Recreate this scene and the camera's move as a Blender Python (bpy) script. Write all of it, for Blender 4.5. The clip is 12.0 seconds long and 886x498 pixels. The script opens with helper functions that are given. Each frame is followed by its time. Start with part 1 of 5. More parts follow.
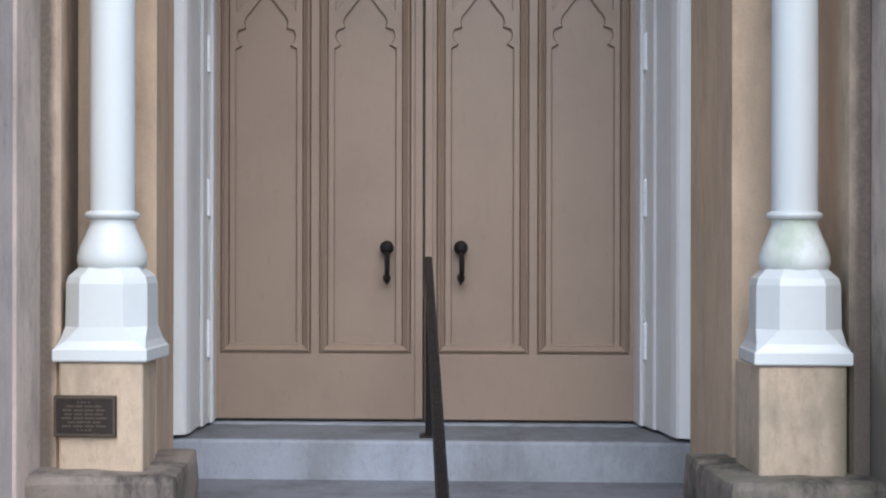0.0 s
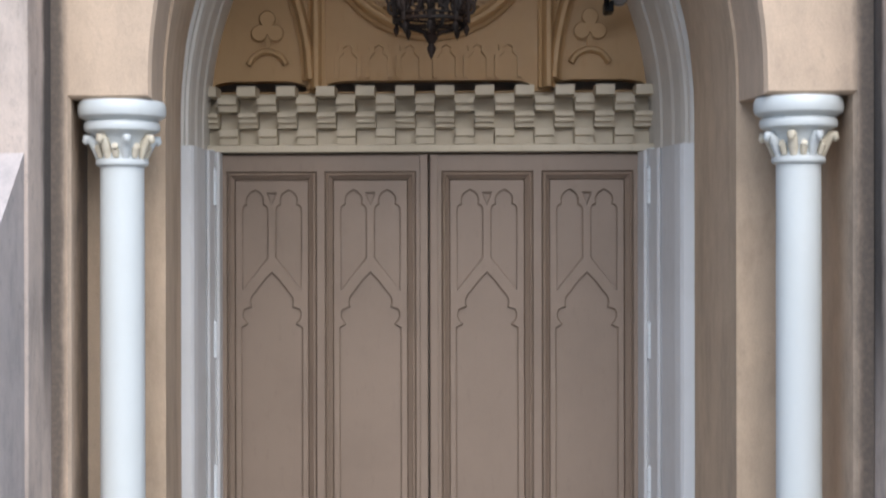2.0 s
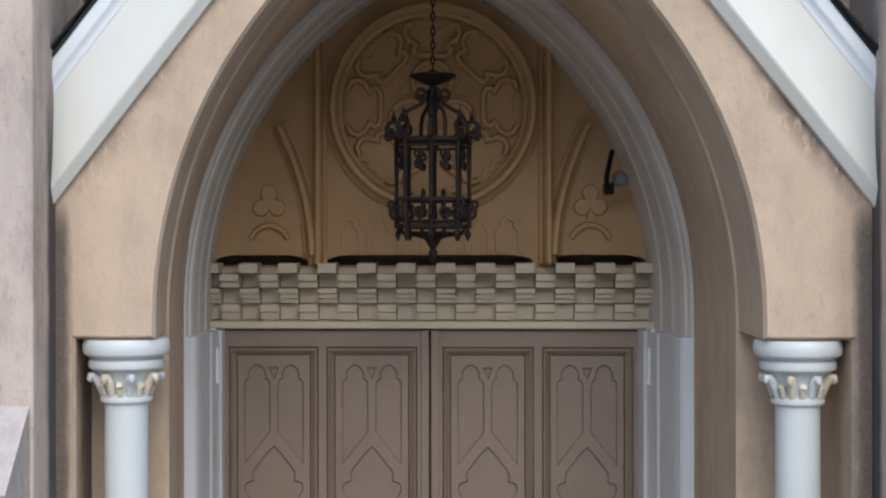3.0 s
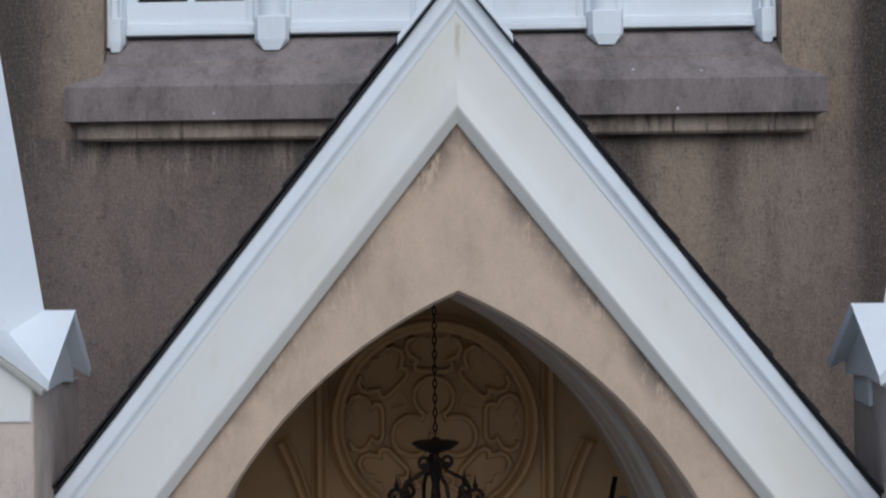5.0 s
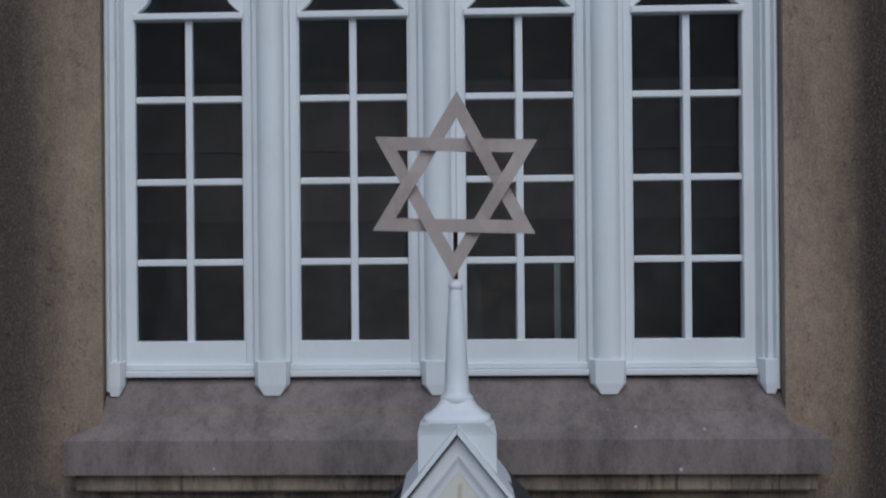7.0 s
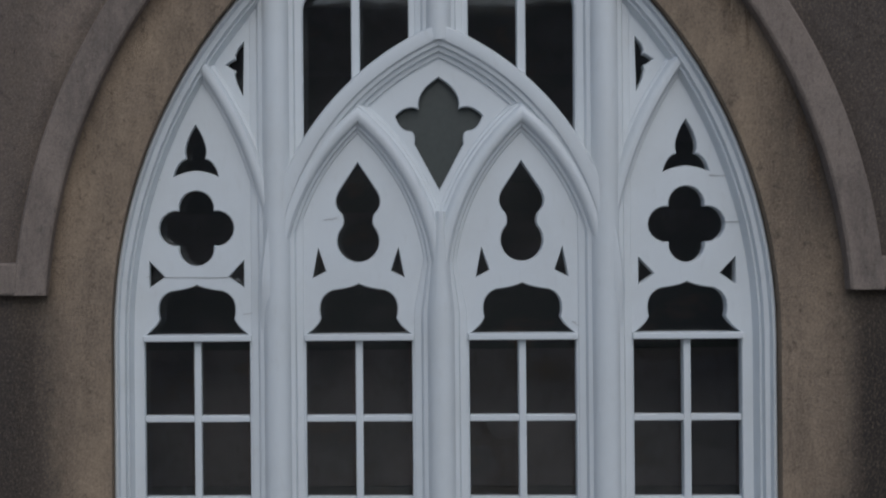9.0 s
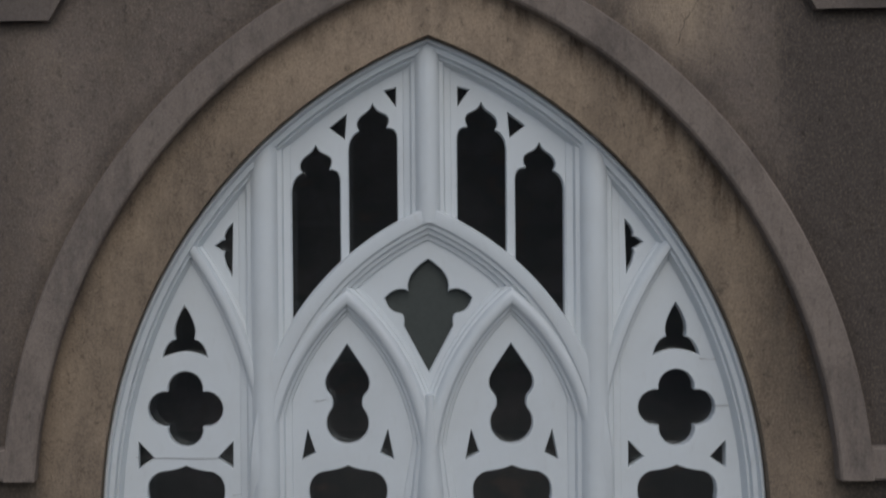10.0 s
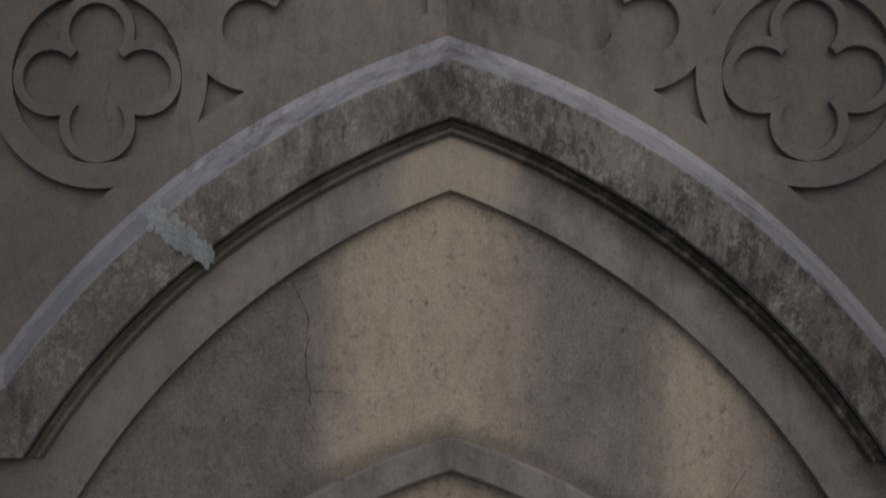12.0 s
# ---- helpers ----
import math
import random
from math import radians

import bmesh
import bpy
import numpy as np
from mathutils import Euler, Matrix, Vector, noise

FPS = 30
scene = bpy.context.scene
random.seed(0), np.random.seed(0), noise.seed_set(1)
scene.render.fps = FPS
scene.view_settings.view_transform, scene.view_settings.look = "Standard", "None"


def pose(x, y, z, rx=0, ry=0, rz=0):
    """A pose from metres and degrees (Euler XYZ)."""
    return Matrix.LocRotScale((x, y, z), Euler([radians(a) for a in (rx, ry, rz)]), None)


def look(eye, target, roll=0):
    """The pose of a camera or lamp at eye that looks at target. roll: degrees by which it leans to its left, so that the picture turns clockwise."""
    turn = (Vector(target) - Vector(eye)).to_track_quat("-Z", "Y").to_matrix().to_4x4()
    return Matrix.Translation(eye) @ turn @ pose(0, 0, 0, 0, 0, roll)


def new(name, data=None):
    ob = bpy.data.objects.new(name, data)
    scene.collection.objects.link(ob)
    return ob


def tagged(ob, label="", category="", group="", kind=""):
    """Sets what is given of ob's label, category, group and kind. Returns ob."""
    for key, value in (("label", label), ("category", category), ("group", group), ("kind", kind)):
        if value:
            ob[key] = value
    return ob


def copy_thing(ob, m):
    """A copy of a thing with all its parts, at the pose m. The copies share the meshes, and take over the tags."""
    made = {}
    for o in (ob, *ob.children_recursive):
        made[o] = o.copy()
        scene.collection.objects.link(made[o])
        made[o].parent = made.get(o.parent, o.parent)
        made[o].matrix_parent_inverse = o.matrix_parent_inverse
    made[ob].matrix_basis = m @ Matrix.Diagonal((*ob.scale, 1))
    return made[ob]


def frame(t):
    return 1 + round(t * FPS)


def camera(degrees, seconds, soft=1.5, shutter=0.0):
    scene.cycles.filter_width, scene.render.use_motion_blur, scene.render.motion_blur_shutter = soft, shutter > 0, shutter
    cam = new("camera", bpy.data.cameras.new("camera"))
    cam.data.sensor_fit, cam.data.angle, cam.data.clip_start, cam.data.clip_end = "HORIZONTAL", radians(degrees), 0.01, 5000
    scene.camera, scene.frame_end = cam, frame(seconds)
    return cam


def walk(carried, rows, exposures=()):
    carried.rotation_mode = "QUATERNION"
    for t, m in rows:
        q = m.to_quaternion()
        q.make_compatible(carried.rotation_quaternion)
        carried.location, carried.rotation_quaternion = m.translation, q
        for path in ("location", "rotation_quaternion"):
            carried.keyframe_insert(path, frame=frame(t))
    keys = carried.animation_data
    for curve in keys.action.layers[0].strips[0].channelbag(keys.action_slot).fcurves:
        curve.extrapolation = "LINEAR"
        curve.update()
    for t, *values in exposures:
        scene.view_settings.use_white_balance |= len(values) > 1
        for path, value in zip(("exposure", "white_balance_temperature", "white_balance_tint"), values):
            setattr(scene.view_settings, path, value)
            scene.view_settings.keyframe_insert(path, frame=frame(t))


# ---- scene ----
cam = camera(34.0, 12.0, 2.0, 0.25)
PATH = [
    (0, (0.224, -7.969, 1.511), (0.049, -4.194, 1.513), 0.1),
    (0.2, (0.215, -7.979, 1.624), (0.039, -4.207, 1.629), 0.05),
    (0.5, (0.208, -7.992, 1.765), (0.030, -4.217, 1.772), 0.0),
    (1, (0.207, -8.007, 2.019), (0.028, -4.232, 2.024), 0.0),
    (1.2, (0.204, -8.008, 2.192), (0.025, -4.236, 2.197), 0.0),
    (1.5, (0.199, -8.009, 2.456), (0.018, -4.234, 2.46), 0.0),
    (1.7, (0.196, -8.014, 2.668), (0.018, -4.242, 2.668), 0.0),
    (2, (0.191, -8.022, 3.045), (0.020, -4.247, 3.038), -0.1),
    (2.2, (0.185, -8.024, 3.258), (0.015, -4.252, 3.250), 0.0),
    (2.5, (0.180, -8.041, 3.57), (0.010, -4.266, 3.561), -0.0),
    (2.7, (0.185, -8.067, 3.755), (0.016, -4.292, 3.744), 0.0),
    (4.3, (0.132, -8.028, 5.074), (-0.027, -4.251, 5.06), -0.6),
    (4.5, (0.133, -8.022, 5.241), (-0.026, -4.245, 5.24), -0.6),
    (5, (0.168, -8.037, 5.734), (0.006, -4.260, 5.729), -0.6),
    (5.5, (0.176, -8.084, 6.183), (0.017, -4.308, 6.183), -0.5),
    (6, (0.173, -8.060, 6.592), (0.013, -4.283, 6.592), -0.5),
    (6.3, (0.161, -8.026, 6.883), (0.003, -4.253, 6.886), -0.5),
    (6.5, (0.156, -8.005, 7.097), (-0.002, -4.230, 7.102), -0.5),
    (7, (0.171, -7.988, 7.511), (0.011, -4.213, 7.521), -0.5),
    (7.2, (0.175, -7.992, 7.692), (0.016, -4.217, 7.697), -0.5),
    (8.8, (0.143, -8.105, 9.071), (-0.017, -4.330, 9.076), -0.5),
    (9, (0.162, -8.120, 9.225), (0.003, -4.343, 9.232), -0.5),
    (9.5, (0.220, -8.124, 9.68), (0.063, -4.347, 9.682), -0.5),
    (10, (0.227, -8.099, 10.238), (0.067, -4.323, 10.224), -0.5),
    (10.5, (0.166, -8.081, 10.845), (0.022, -4.306, 10.844), -0.4),
    (10.7, (0.139, -8.067, 11.079), (0.001, -4.294, 11.085), -0.35),
    (11, (0.110, -8.052, 11.478), (-0.023, -4.275, 11.489), -0.3),
    (11.5, (0.088, -8.050, 12.115), (-0.054, -4.274, 12.126), -0.1),
    (12, (0.091, -8.052, 12.799), (-0.054, -4.277, 12.795), -0.0),
]
EXPOSURES = [(0.0, 1.03, 5820, 8), (1.0, 1.1, 5880, 8), (1.5, 1.12, 5920, 8), (2.7, 0.8, 6020, 8), (4.5, 0.24, 5870, 8), (5.5, -0.1, 5770, 8), (7.0, -0.46, 5820, 8), (9.0, -0.72, 5970, 8), (10.5, -0.74, 6320, 8), (12.0, -0.62, 6220, 9)]
import functools
from mathutils.geometry import delaunay_2d_cdt

walk(cam, [(t, look(eye, target, roll)) for t, eye, target, roll in PATH], EXPOSURES)

# ---- light: an overcast sky and a wide, weak sun ----
world = bpy.data.worlds.new("overcast_sky")
scene.world = world
world.use_nodes = True
wn = world.node_tree.nodes
sky = wn.new("ShaderNodeTexSky")
sky.sky_type = "NISHITA"
sky.sun_disc = False
sky.sun_elevation = radians(41)
sky.sun_rotation = radians(168)
sky.air_density = 1.0
sky.dust_density = 2.0
sky.ozone_density = 1.0
wn["Background"].inputs["Strength"].default_value = 0.12
world.node_tree.links.new(sky.outputs[0], wn["Background"].inputs["Color"])
sun = new("sun", bpy.data.lights.new("sun", "SUN"))
sun.data.energy = 1.2
sun.data.angle = radians(60)
sun.data.color = (1.0, 0.985, 0.975)
sun.matrix_world = look((2.2, -12.8, 11.5), (0, 0, 0))


# ---- materials ----
def nodes_of(name):
    m = bpy.data.materials.new(name)
    m.use_nodes = True
    nt = m.node_tree
    return m, nt, nt.nodes["Principled BSDF"]


def link(nt, a, b):
    nt.links.new(a, b)


def coords(nt, scale=(1, 1, 1)):
    tc = nt.nodes.new("ShaderNodeTexCoord")
    mp = nt.nodes.new("ShaderNodeMapping")
    mp.inputs["Scale"].default_value = scale
    link(nt, tc.outputs["Object"], mp.inputs["Vector"])
    return mp.outputs[0]


def noise_of(nt, scale, detail=4.0, stretch=(1, 1, 1), rough=0.6):
    n = nt.nodes.new("ShaderNodeTexNoise")
    n.inputs["Scale"].default_value = scale
    n.inputs["Detail"].default_value = detail
    n.inputs["Roughness"].default_value = rough
    link(nt, coords(nt, stretch), n.inputs["Vector"])
    return n.outputs["Fac"]


def ramp(nt, fac, lo, hi, a=0.0, b=1.0):
    r = nt.nodes.new("ShaderNodeMapRange")
    r.interpolation_type = "SMOOTHSTEP"
    for k, v in zip(("From Min", "From Max", "To Min", "To Max"), (lo, hi, a, b)):
        r.inputs[k].default_value = v
    link(nt, fac, r.inputs["Value"])
    return r.outputs[0]


def calc(nt, op, a, b):
    c = nt.nodes.new("ShaderNodeMath")
    c.operation = op
    for n, v in enumerate((a, b)):
        if isinstance(v, (int, float)):
            c.inputs[n].default_value = v
        else:
            link(nt, v, c.inputs[n])
    return c.outputs[0]


def blend(nt, fac, a, b):
    x = nt.nodes.new("ShaderNodeMix")
    x.data_type = "RGBA"
    if isinstance(fac, (int, float)):
        x.inputs[0].default_value = fac
    else:
        link(nt, fac, x.inputs[0])
    for n, v in ((6, a), (7, b)):
        if isinstance(v, tuple):
            x.inputs[n].default_value = (*v, 1)
        else:
            link(nt, v, x.inputs[n])
    return x.outputs[2]


def bump(nt, bsdf, height, strength=0.3, distance=0.01):
    b = nt.nodes.new("ShaderNodeBump")
    b.inputs["Strength"].default_value = strength
    b.inputs["Distance"].default_value = distance
    link(nt, height, b.inputs["Height"])
    link(nt, b.outputs[0], bsdf.inputs["Normal"])


def place_xyz(nt):
    tc = nt.nodes.new("ShaderNodeTexCoord")
    s = nt.nodes.new("ShaderNodeSeparateXYZ")
    link(nt, tc.outputs["Object"], s.inputs[0])
    return s.outputs


def stucco(name, base, alt, dirt, dirt_amount=0.5, rough_bump=0.35, extra=None, tints=(), sandy=1.0, late=()):
    """Lime render: two tones, grain, vertical rain streaks and soot patches."""
    m, nt, p = nodes_of(name)
    big = noise_of(nt, 1.1, 5, (1, 1, 0.7))
    mid = noise_of(nt, 6.0, 5)
    grain = noise_of(nt, 160, 3)
    grain2 = noise_of(nt, 55, 4)
    sand = noise_of(nt, 17, 10, (1.2, 1.2, 0.8), 0.82)
    streak = noise_of(nt, 2.6, 8, (1.3, 1.3, 0.5), 0.72)
    fine = noise_of(nt, 9, 6, (2.0, 2.0, 0.35), 0.7)
    col = blend(nt, ramp(nt, big, 0.35, 0.65), base, alt)
    col = blend(nt, ramp(nt, mid, 0.4, 0.75, 0, 0.35), col, tuple(min(1, c * 1.22) for c in base))
    mask = calc(nt, "MULTIPLY", ramp(nt, streak, 0.42, 0.66), ramp(nt, fine, 0.3, 0.6, 0.55, 1.0))
    mask = calc(nt, "MULTIPLY", mask, dirt_amount)
    if extra:
        mask = calc(nt, "MAXIMUM", mask, extra(nt))
    patchy = calc(nt, "MULTIPLY", mask, ramp(nt, grain2, 0.25, 0.6, 0.9, 1.0))
    col = blend(nt, ramp(nt, sand, 0.46, 0.30, 0.0, 0.22 * sandy), col, tuple(min(1, c * 1.35) for c in base))
    for mask_of, tint in tints:
        col = blend(nt, mask_of(nt), col, tint)
    col = blend(nt, patchy, col, dirt)
    for mask_of, tint in late:
        col = blend(nt, mask_of(nt), col, tint)
    col = blend(nt, ramp(nt, grain, 0.25, 0.75, 0.0, 0.22), col, tuple(c * 0.45 for c in base))
    col = blend(nt, ramp(nt, sand, 0.52, 0.72, 0.0, 0.4 * sandy), col, tuple(c * 0.5 for c in dirt))
    if sandy > 1:
        pits = noise_of(nt, 85, 6, (1, 1, 0.8), 0.8)
        col = blend(nt, ramp(nt, pits, 0.46, 0.72, 0.0, 0.24 * sandy), col, tuple(c * 0.6 for c in dirt))
        col = blend(nt, ramp(nt, pits, 0.50, 0.30, 0.0, 0.15 * sandy), col, tuple(min(1, c * 1.4) for c in base))
    link(nt, col, p.inputs["Base Color"])
    p.inputs["Roughness"].default_value = 0.92
    p.inputs["Specular IOR Level"].default_value = 0.25
    h = calc(nt, "ADD", calc(nt, "MULTIPLY", grain, 0.5), calc(nt, "ADD", calc(nt, "MULTIPLY", sand, 1.3), calc(nt, "MULTIPLY", mid, 1.2)))
    bump(nt, p, h, rough_bump, 0.012)
    return m


def band_mask(nt, value, lo, hi, soft, wobble, amount):
    """1 where value lies between lo and hi, with a ragged edge."""
    w = calc(nt, "ADD", value, calc(nt, "MULTIPLY", calc(nt, "SUBTRACT", wobble, 0.5), soft * 2.5))
    a = ramp(nt, w, lo - soft, lo + soft)
    b = ramp(nt, w, hi - soft, hi + soft, 1.0, 0.0)
    return calc(nt, "MULTIPLY", calc(nt, "MULTIPLY", a, b), amount)


def wall_soot(nt):
    """Soot on the tall wall: outer edges, runs below the sill ledge, grey fields outside the window hood, pale washed runs above it."""
    x, y, z = place_xyz(nt)
    wob = noise_of(nt, 2.4, 10, (1.3, 1, 0.6), 0.8)
    run = noise_of(nt, 6, 7, (2.0, 1, 0.25), 0.75)
    cloud = noise_of(nt, 1.5, 7, (1, 1, 0.6), 0.68)
    ragged = noise_of(nt, 2.2, 10, (1.6, 1, 0.5), 0.8)
    left = calc(nt, "MAXIMUM", band_mask(nt, x, -9, -2.22, 0.2, wob, 0.6), calc(nt, "MULTIPLY", band_mask(nt, x, -9, -2.16, 0.18, ragged, 0.85), ramp(nt, z, 8.7, 9.6, 1.0, 0.0)))
    right = calc(nt, "MAXIMUM", band_mask(nt, x, 1.86, 9, 0.22, wob, 0.8), calc(nt, "MULTIPLY", band_mask(nt, x, 2.0, 9, 0.17, ragged, 0.85), ramp(nt, z, 8.7, 9.6, 1.0, 0.0)))
    side = calc(nt, "MULTIPLY", calc(nt, "MAXIMUM", left, right), calc(nt, "MULTIPLY", ramp(nt, z, 8.0, 11.0, 1.0, 0.85), ramp(nt, z, 5.9, 6.4, 0.6, 1.0)))
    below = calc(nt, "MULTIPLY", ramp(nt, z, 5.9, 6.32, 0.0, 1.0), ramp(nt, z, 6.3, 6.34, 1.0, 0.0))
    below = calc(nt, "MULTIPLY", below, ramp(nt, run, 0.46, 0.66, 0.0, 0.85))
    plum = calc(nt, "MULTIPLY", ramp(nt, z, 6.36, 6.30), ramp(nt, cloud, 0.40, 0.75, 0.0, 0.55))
    soot = calc(nt, "MULTIPLY", band_mask(nt, x, 1.55, 9, 0.28, wob, 0.8), ramp(nt, z, 8.7, 9.6))
    side = calc(nt, "MAXIMUM", side, soot)
    # how far a place lies outside the hood's outer edge
    dx = calc(nt, "ADD", calc(nt, "ABSOLUTE", calc(nt, "ADD", x, 0.16), 0.0), 0.87)
    dz = calc(nt, "MAXIMUM", calc(nt, "SUBTRACT", z, 8.83), 0.0)
    far = calc(nt, "SQRT", calc(nt, "ADD", calc(nt, "MULTIPLY", dx, dx), calc(nt, "MULTIPLY", dz, dz)), 0.0)
    beyond = calc(nt, "MULTIPLY", ramp(nt, far, 3.12, 3.20), ramp(nt, z, 7.6, 9.2))
    field = calc(nt, "MULTIPLY", beyond, ramp(nt, cloud, 0.32, 0.62, 0.12, 0.48))
    high = ramp(nt, z, 11.1, 11.6)
    mottle = ramp(nt, noise_of(nt, 8, 10, (1.2, 1, 0.8), 0.82), 0.36, 0.58, 0.62, 1.0)
    pale = calc(nt, "MULTIPLY", band_mask(nt, x, -0.72, 0.10, 0.26, wob, 0.95), high)
    pale2 = calc(nt, "MULTIPLY", band_mask(nt, x, 0.92, 1.30, 0.16, wob, 0.9), ramp(nt, z, 11.0, 11.5))
    dark = calc(nt, "MAXIMUM", band_mask(nt, x, -2.4, -0.80, 0.2, wob, 0.55), band_mask(nt, x, 0.12, 0.82, 0.2, wob, 0.08))
    dark = calc(nt, "MAXIMUM", dark, band_mask(nt, x, 1.40, 9, 0.2, wob, 0.5))
    dark = calc(nt, "MULTIPLY", calc(nt, "MULTIPLY", dark, mottle), high)
    field = calc(nt, "MAXIMUM", field, dark)
    field = calc(nt, "MULTIPLY", field, calc(nt, "SUBTRACT", 1.0, calc(nt, "MAXIMUM", pale, pale2)))
    return calc(nt, "MAXIMUM", calc(nt, "MAXIMUM", side, calc(nt, "MAXIMUM", below, plum)), field)


def grey_coat(nt):
    """A grey-mauve weathered coat outside the window hood, but for two washed runs."""
    x, z, r = hood_radius(nt)
    wob = noise_of(nt, 2.4, 10, (1.3, 1, 0.6), 0.8)
    cloud = noise_of(nt, 1.9, 7, (1, 1, 0.6), 0.7)
    a = calc(nt, "MULTIPLY", calc(nt, "MULTIPLY", ramp(nt, r, 3.10, 3.18), ramp(nt, z, 7.4, 8.8)), ramp(nt, cloud, 0.28, 0.55, 0.55, 0.95))
    clean = calc(nt, "MULTIPLY", band_mask(nt, x, -0.78, 0.14, 0.26, wob, 0.95), ramp(nt, z, 11.1, 11.6))
    clean = calc(nt, "MAXIMUM", clean, calc(nt, "MULTIPLY", band_mask(nt, x, 0.90, 1.32, 0.24, wob, 0.8), ramp(nt, z, 11.0, 11.5)))
    return calc(nt, "MULTIPLY", a, calc(nt, "SUBTRACT", 1.0, clean))


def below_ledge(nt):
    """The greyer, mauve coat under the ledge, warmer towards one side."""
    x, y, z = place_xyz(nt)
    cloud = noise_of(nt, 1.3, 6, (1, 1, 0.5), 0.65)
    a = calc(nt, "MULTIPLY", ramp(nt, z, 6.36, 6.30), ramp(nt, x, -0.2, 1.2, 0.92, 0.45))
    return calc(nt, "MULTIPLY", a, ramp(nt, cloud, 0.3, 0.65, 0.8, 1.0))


def lime_drips(nt):
    """Pale lime runs that hang from the ledge."""
    x, y, z = place_xyz(nt)
    run = noise_of(nt, 9, 4, (2.4, 1, 0.10), 0.6)
    end = noise_of(nt, 14, 3, (2.0, 1, 0.05))
    low = calc(nt, "SUBTRACT", z, calc(nt, "MULTIPLY", end, 0.5))
    a = calc(nt, "MULTIPLY", ramp(nt, low, 5.86, 6.02), ramp(nt, z, 6.34, 6.30))
    return calc(nt, "MULTIPLY", a, ramp(nt, run, 0.52, 0.62, 0.0, 0.8))


def outward_soot(nt):
    x, y, z = place_xyz(nt)
    off = calc(nt, "ABSOLUTE", calc(nt, "ADD", x, 0.15), 0.0)
    cloud = noise_of(nt, 1.9, 7, (1, 1, 0.7), 0.7)
    far = calc(nt, "ADD", off, calc(nt, "MULTIPLY", calc(nt, "SUBTRACT", cloud, 0.5), 1.6))
    return calc(nt, "MULTIPLY", ramp(nt, far, 0.75, 2.3, 0.0, 0.5), ramp(nt, z, 10.6, 11.4))


def under_bead(nt):
    """Black runs from the mossy bead on to the band below it."""
    x, y, z = place_xyz(nt)
    dx = calc(nt, "ADD", calc(nt, "ABSOLUTE", calc(nt, "ADD", x, 0.165), 0.0), 1.332)
    dz = calc(nt, "SUBTRACT", z, 9.505)
    r = calc(nt, "SQRT", calc(nt, "ADD", calc(nt, "MULTIPLY", dx, dx), calc(nt, "MULTIPLY", dz, dz)), 0.0)
    n = noise_of(nt, 4, 8, (1, 1, 0.7), 0.75)
    r = calc(nt, "ADD", r, calc(nt, "MULTIPLY", calc(nt, "SUBTRACT", n, 0.5), 0.28))
    return calc(nt, "MULTIPLY", ramp(nt, r, 3.93, 4.13, 0.0, 0.85), calc(nt, "MULTIPLY", ramp(nt, x, -0.6, 0.9, 0.25, 1.0), ramp(nt, z, 11.3, 11.6)))


def hood_radius(nt):
    x, y, z = place_xyz(nt)
    dx = calc(nt, "ADD", calc(nt, "ABSOLUTE", calc(nt, "ADD", x, 0.16), 0.0), 0.87)
    dz = calc(nt, "MAXIMUM", calc(nt, "SUBTRACT", z, 8.83), 0.0)
    return x, z, calc(nt, "SQRT", calc(nt, "ADD", calc(nt, "MULTIPLY", dx, dx), calc(nt, "MULTIPLY", dz, dz)), 0.0)


def hood_drips(nt):
    """Brown runs from under the window hood, stronger on one side."""
    x, z, r = hood_radius(nt)
    run = noise_of(nt, 6, 7, (2.0, 1, 0.3), 0.72)
    a = calc(nt, "MULTIPLY", ramp(nt, r, 2.78, 2.94), ramp(nt, r, 2.99, 2.97))
    return calc(nt, "MULTIPLY", calc(nt, "MULTIPLY", a, ramp(nt, run, 0.46, 0.6, 0.0, 0.85)), calc(nt, "MULTIPLY", ramp(nt, x, -0.1, 0.5, 0.25, 1.0), ramp(nt, z, 9.0, 9.6)))


def hood_soot(nt):
    """Soot that gathers on the wall above the window hood."""
    x, z, r = hood_radius(nt)
    n = noise_of(nt, 5, 8, (1, 1, 0.8), 0.75)
    r = calc(nt, "ADD", r, calc(nt, "MULTIPLY", calc(nt, "SUBTRACT", n, 0.5), 0.25))
    return calc(nt, "MULTIPLY", ramp(nt, r, 3.26, 3.13, 0.0, 0.55), calc(nt, "MULTIPLY", ramp(nt, r, 3.02, 3.08), ramp(nt, z, 9.1, 9.6)))


def upper_coat(nt):
    """A paler coat on the field between the two arches."""
    x, y, z = place_xyz(nt)
    n = noise_of(nt, 1.6, 8, (1.2, 1, 0.7), 0.72)
    return calc(nt, "MULTIPLY", band_mask(nt, x, -1.3, 1.3, 0.25, n, 0.75), ramp(nt, z, 10.7, 11.4))


def edge_soot(nt):
    """Near-black soot towards the buttresses, with a ragged edge."""
    x, y, z = place_xyz(nt)
    n = noise_of(nt, 2.0, 10, (1.6, 1, 0.45), 0.8)
    a = calc(nt, "MULTIPLY", band_mask(nt, x, 1.96, 9, 0.07, n, 0.9), ramp(nt, z, 5.9, 6.4, 0.65, 1.0))
    b = calc(nt, "MULTIPLY", band_mask(nt, x, -9, -2.32, 0.12, n, 0.5), ramp(nt, z, 6.25, 6.6, 0.3, 1.0))
    return calc(nt, "MULTIPLY", calc(nt, "MAXIMUM", a, b), ramp(nt, z, 8.6, 9.4, 1.0, 0.0))


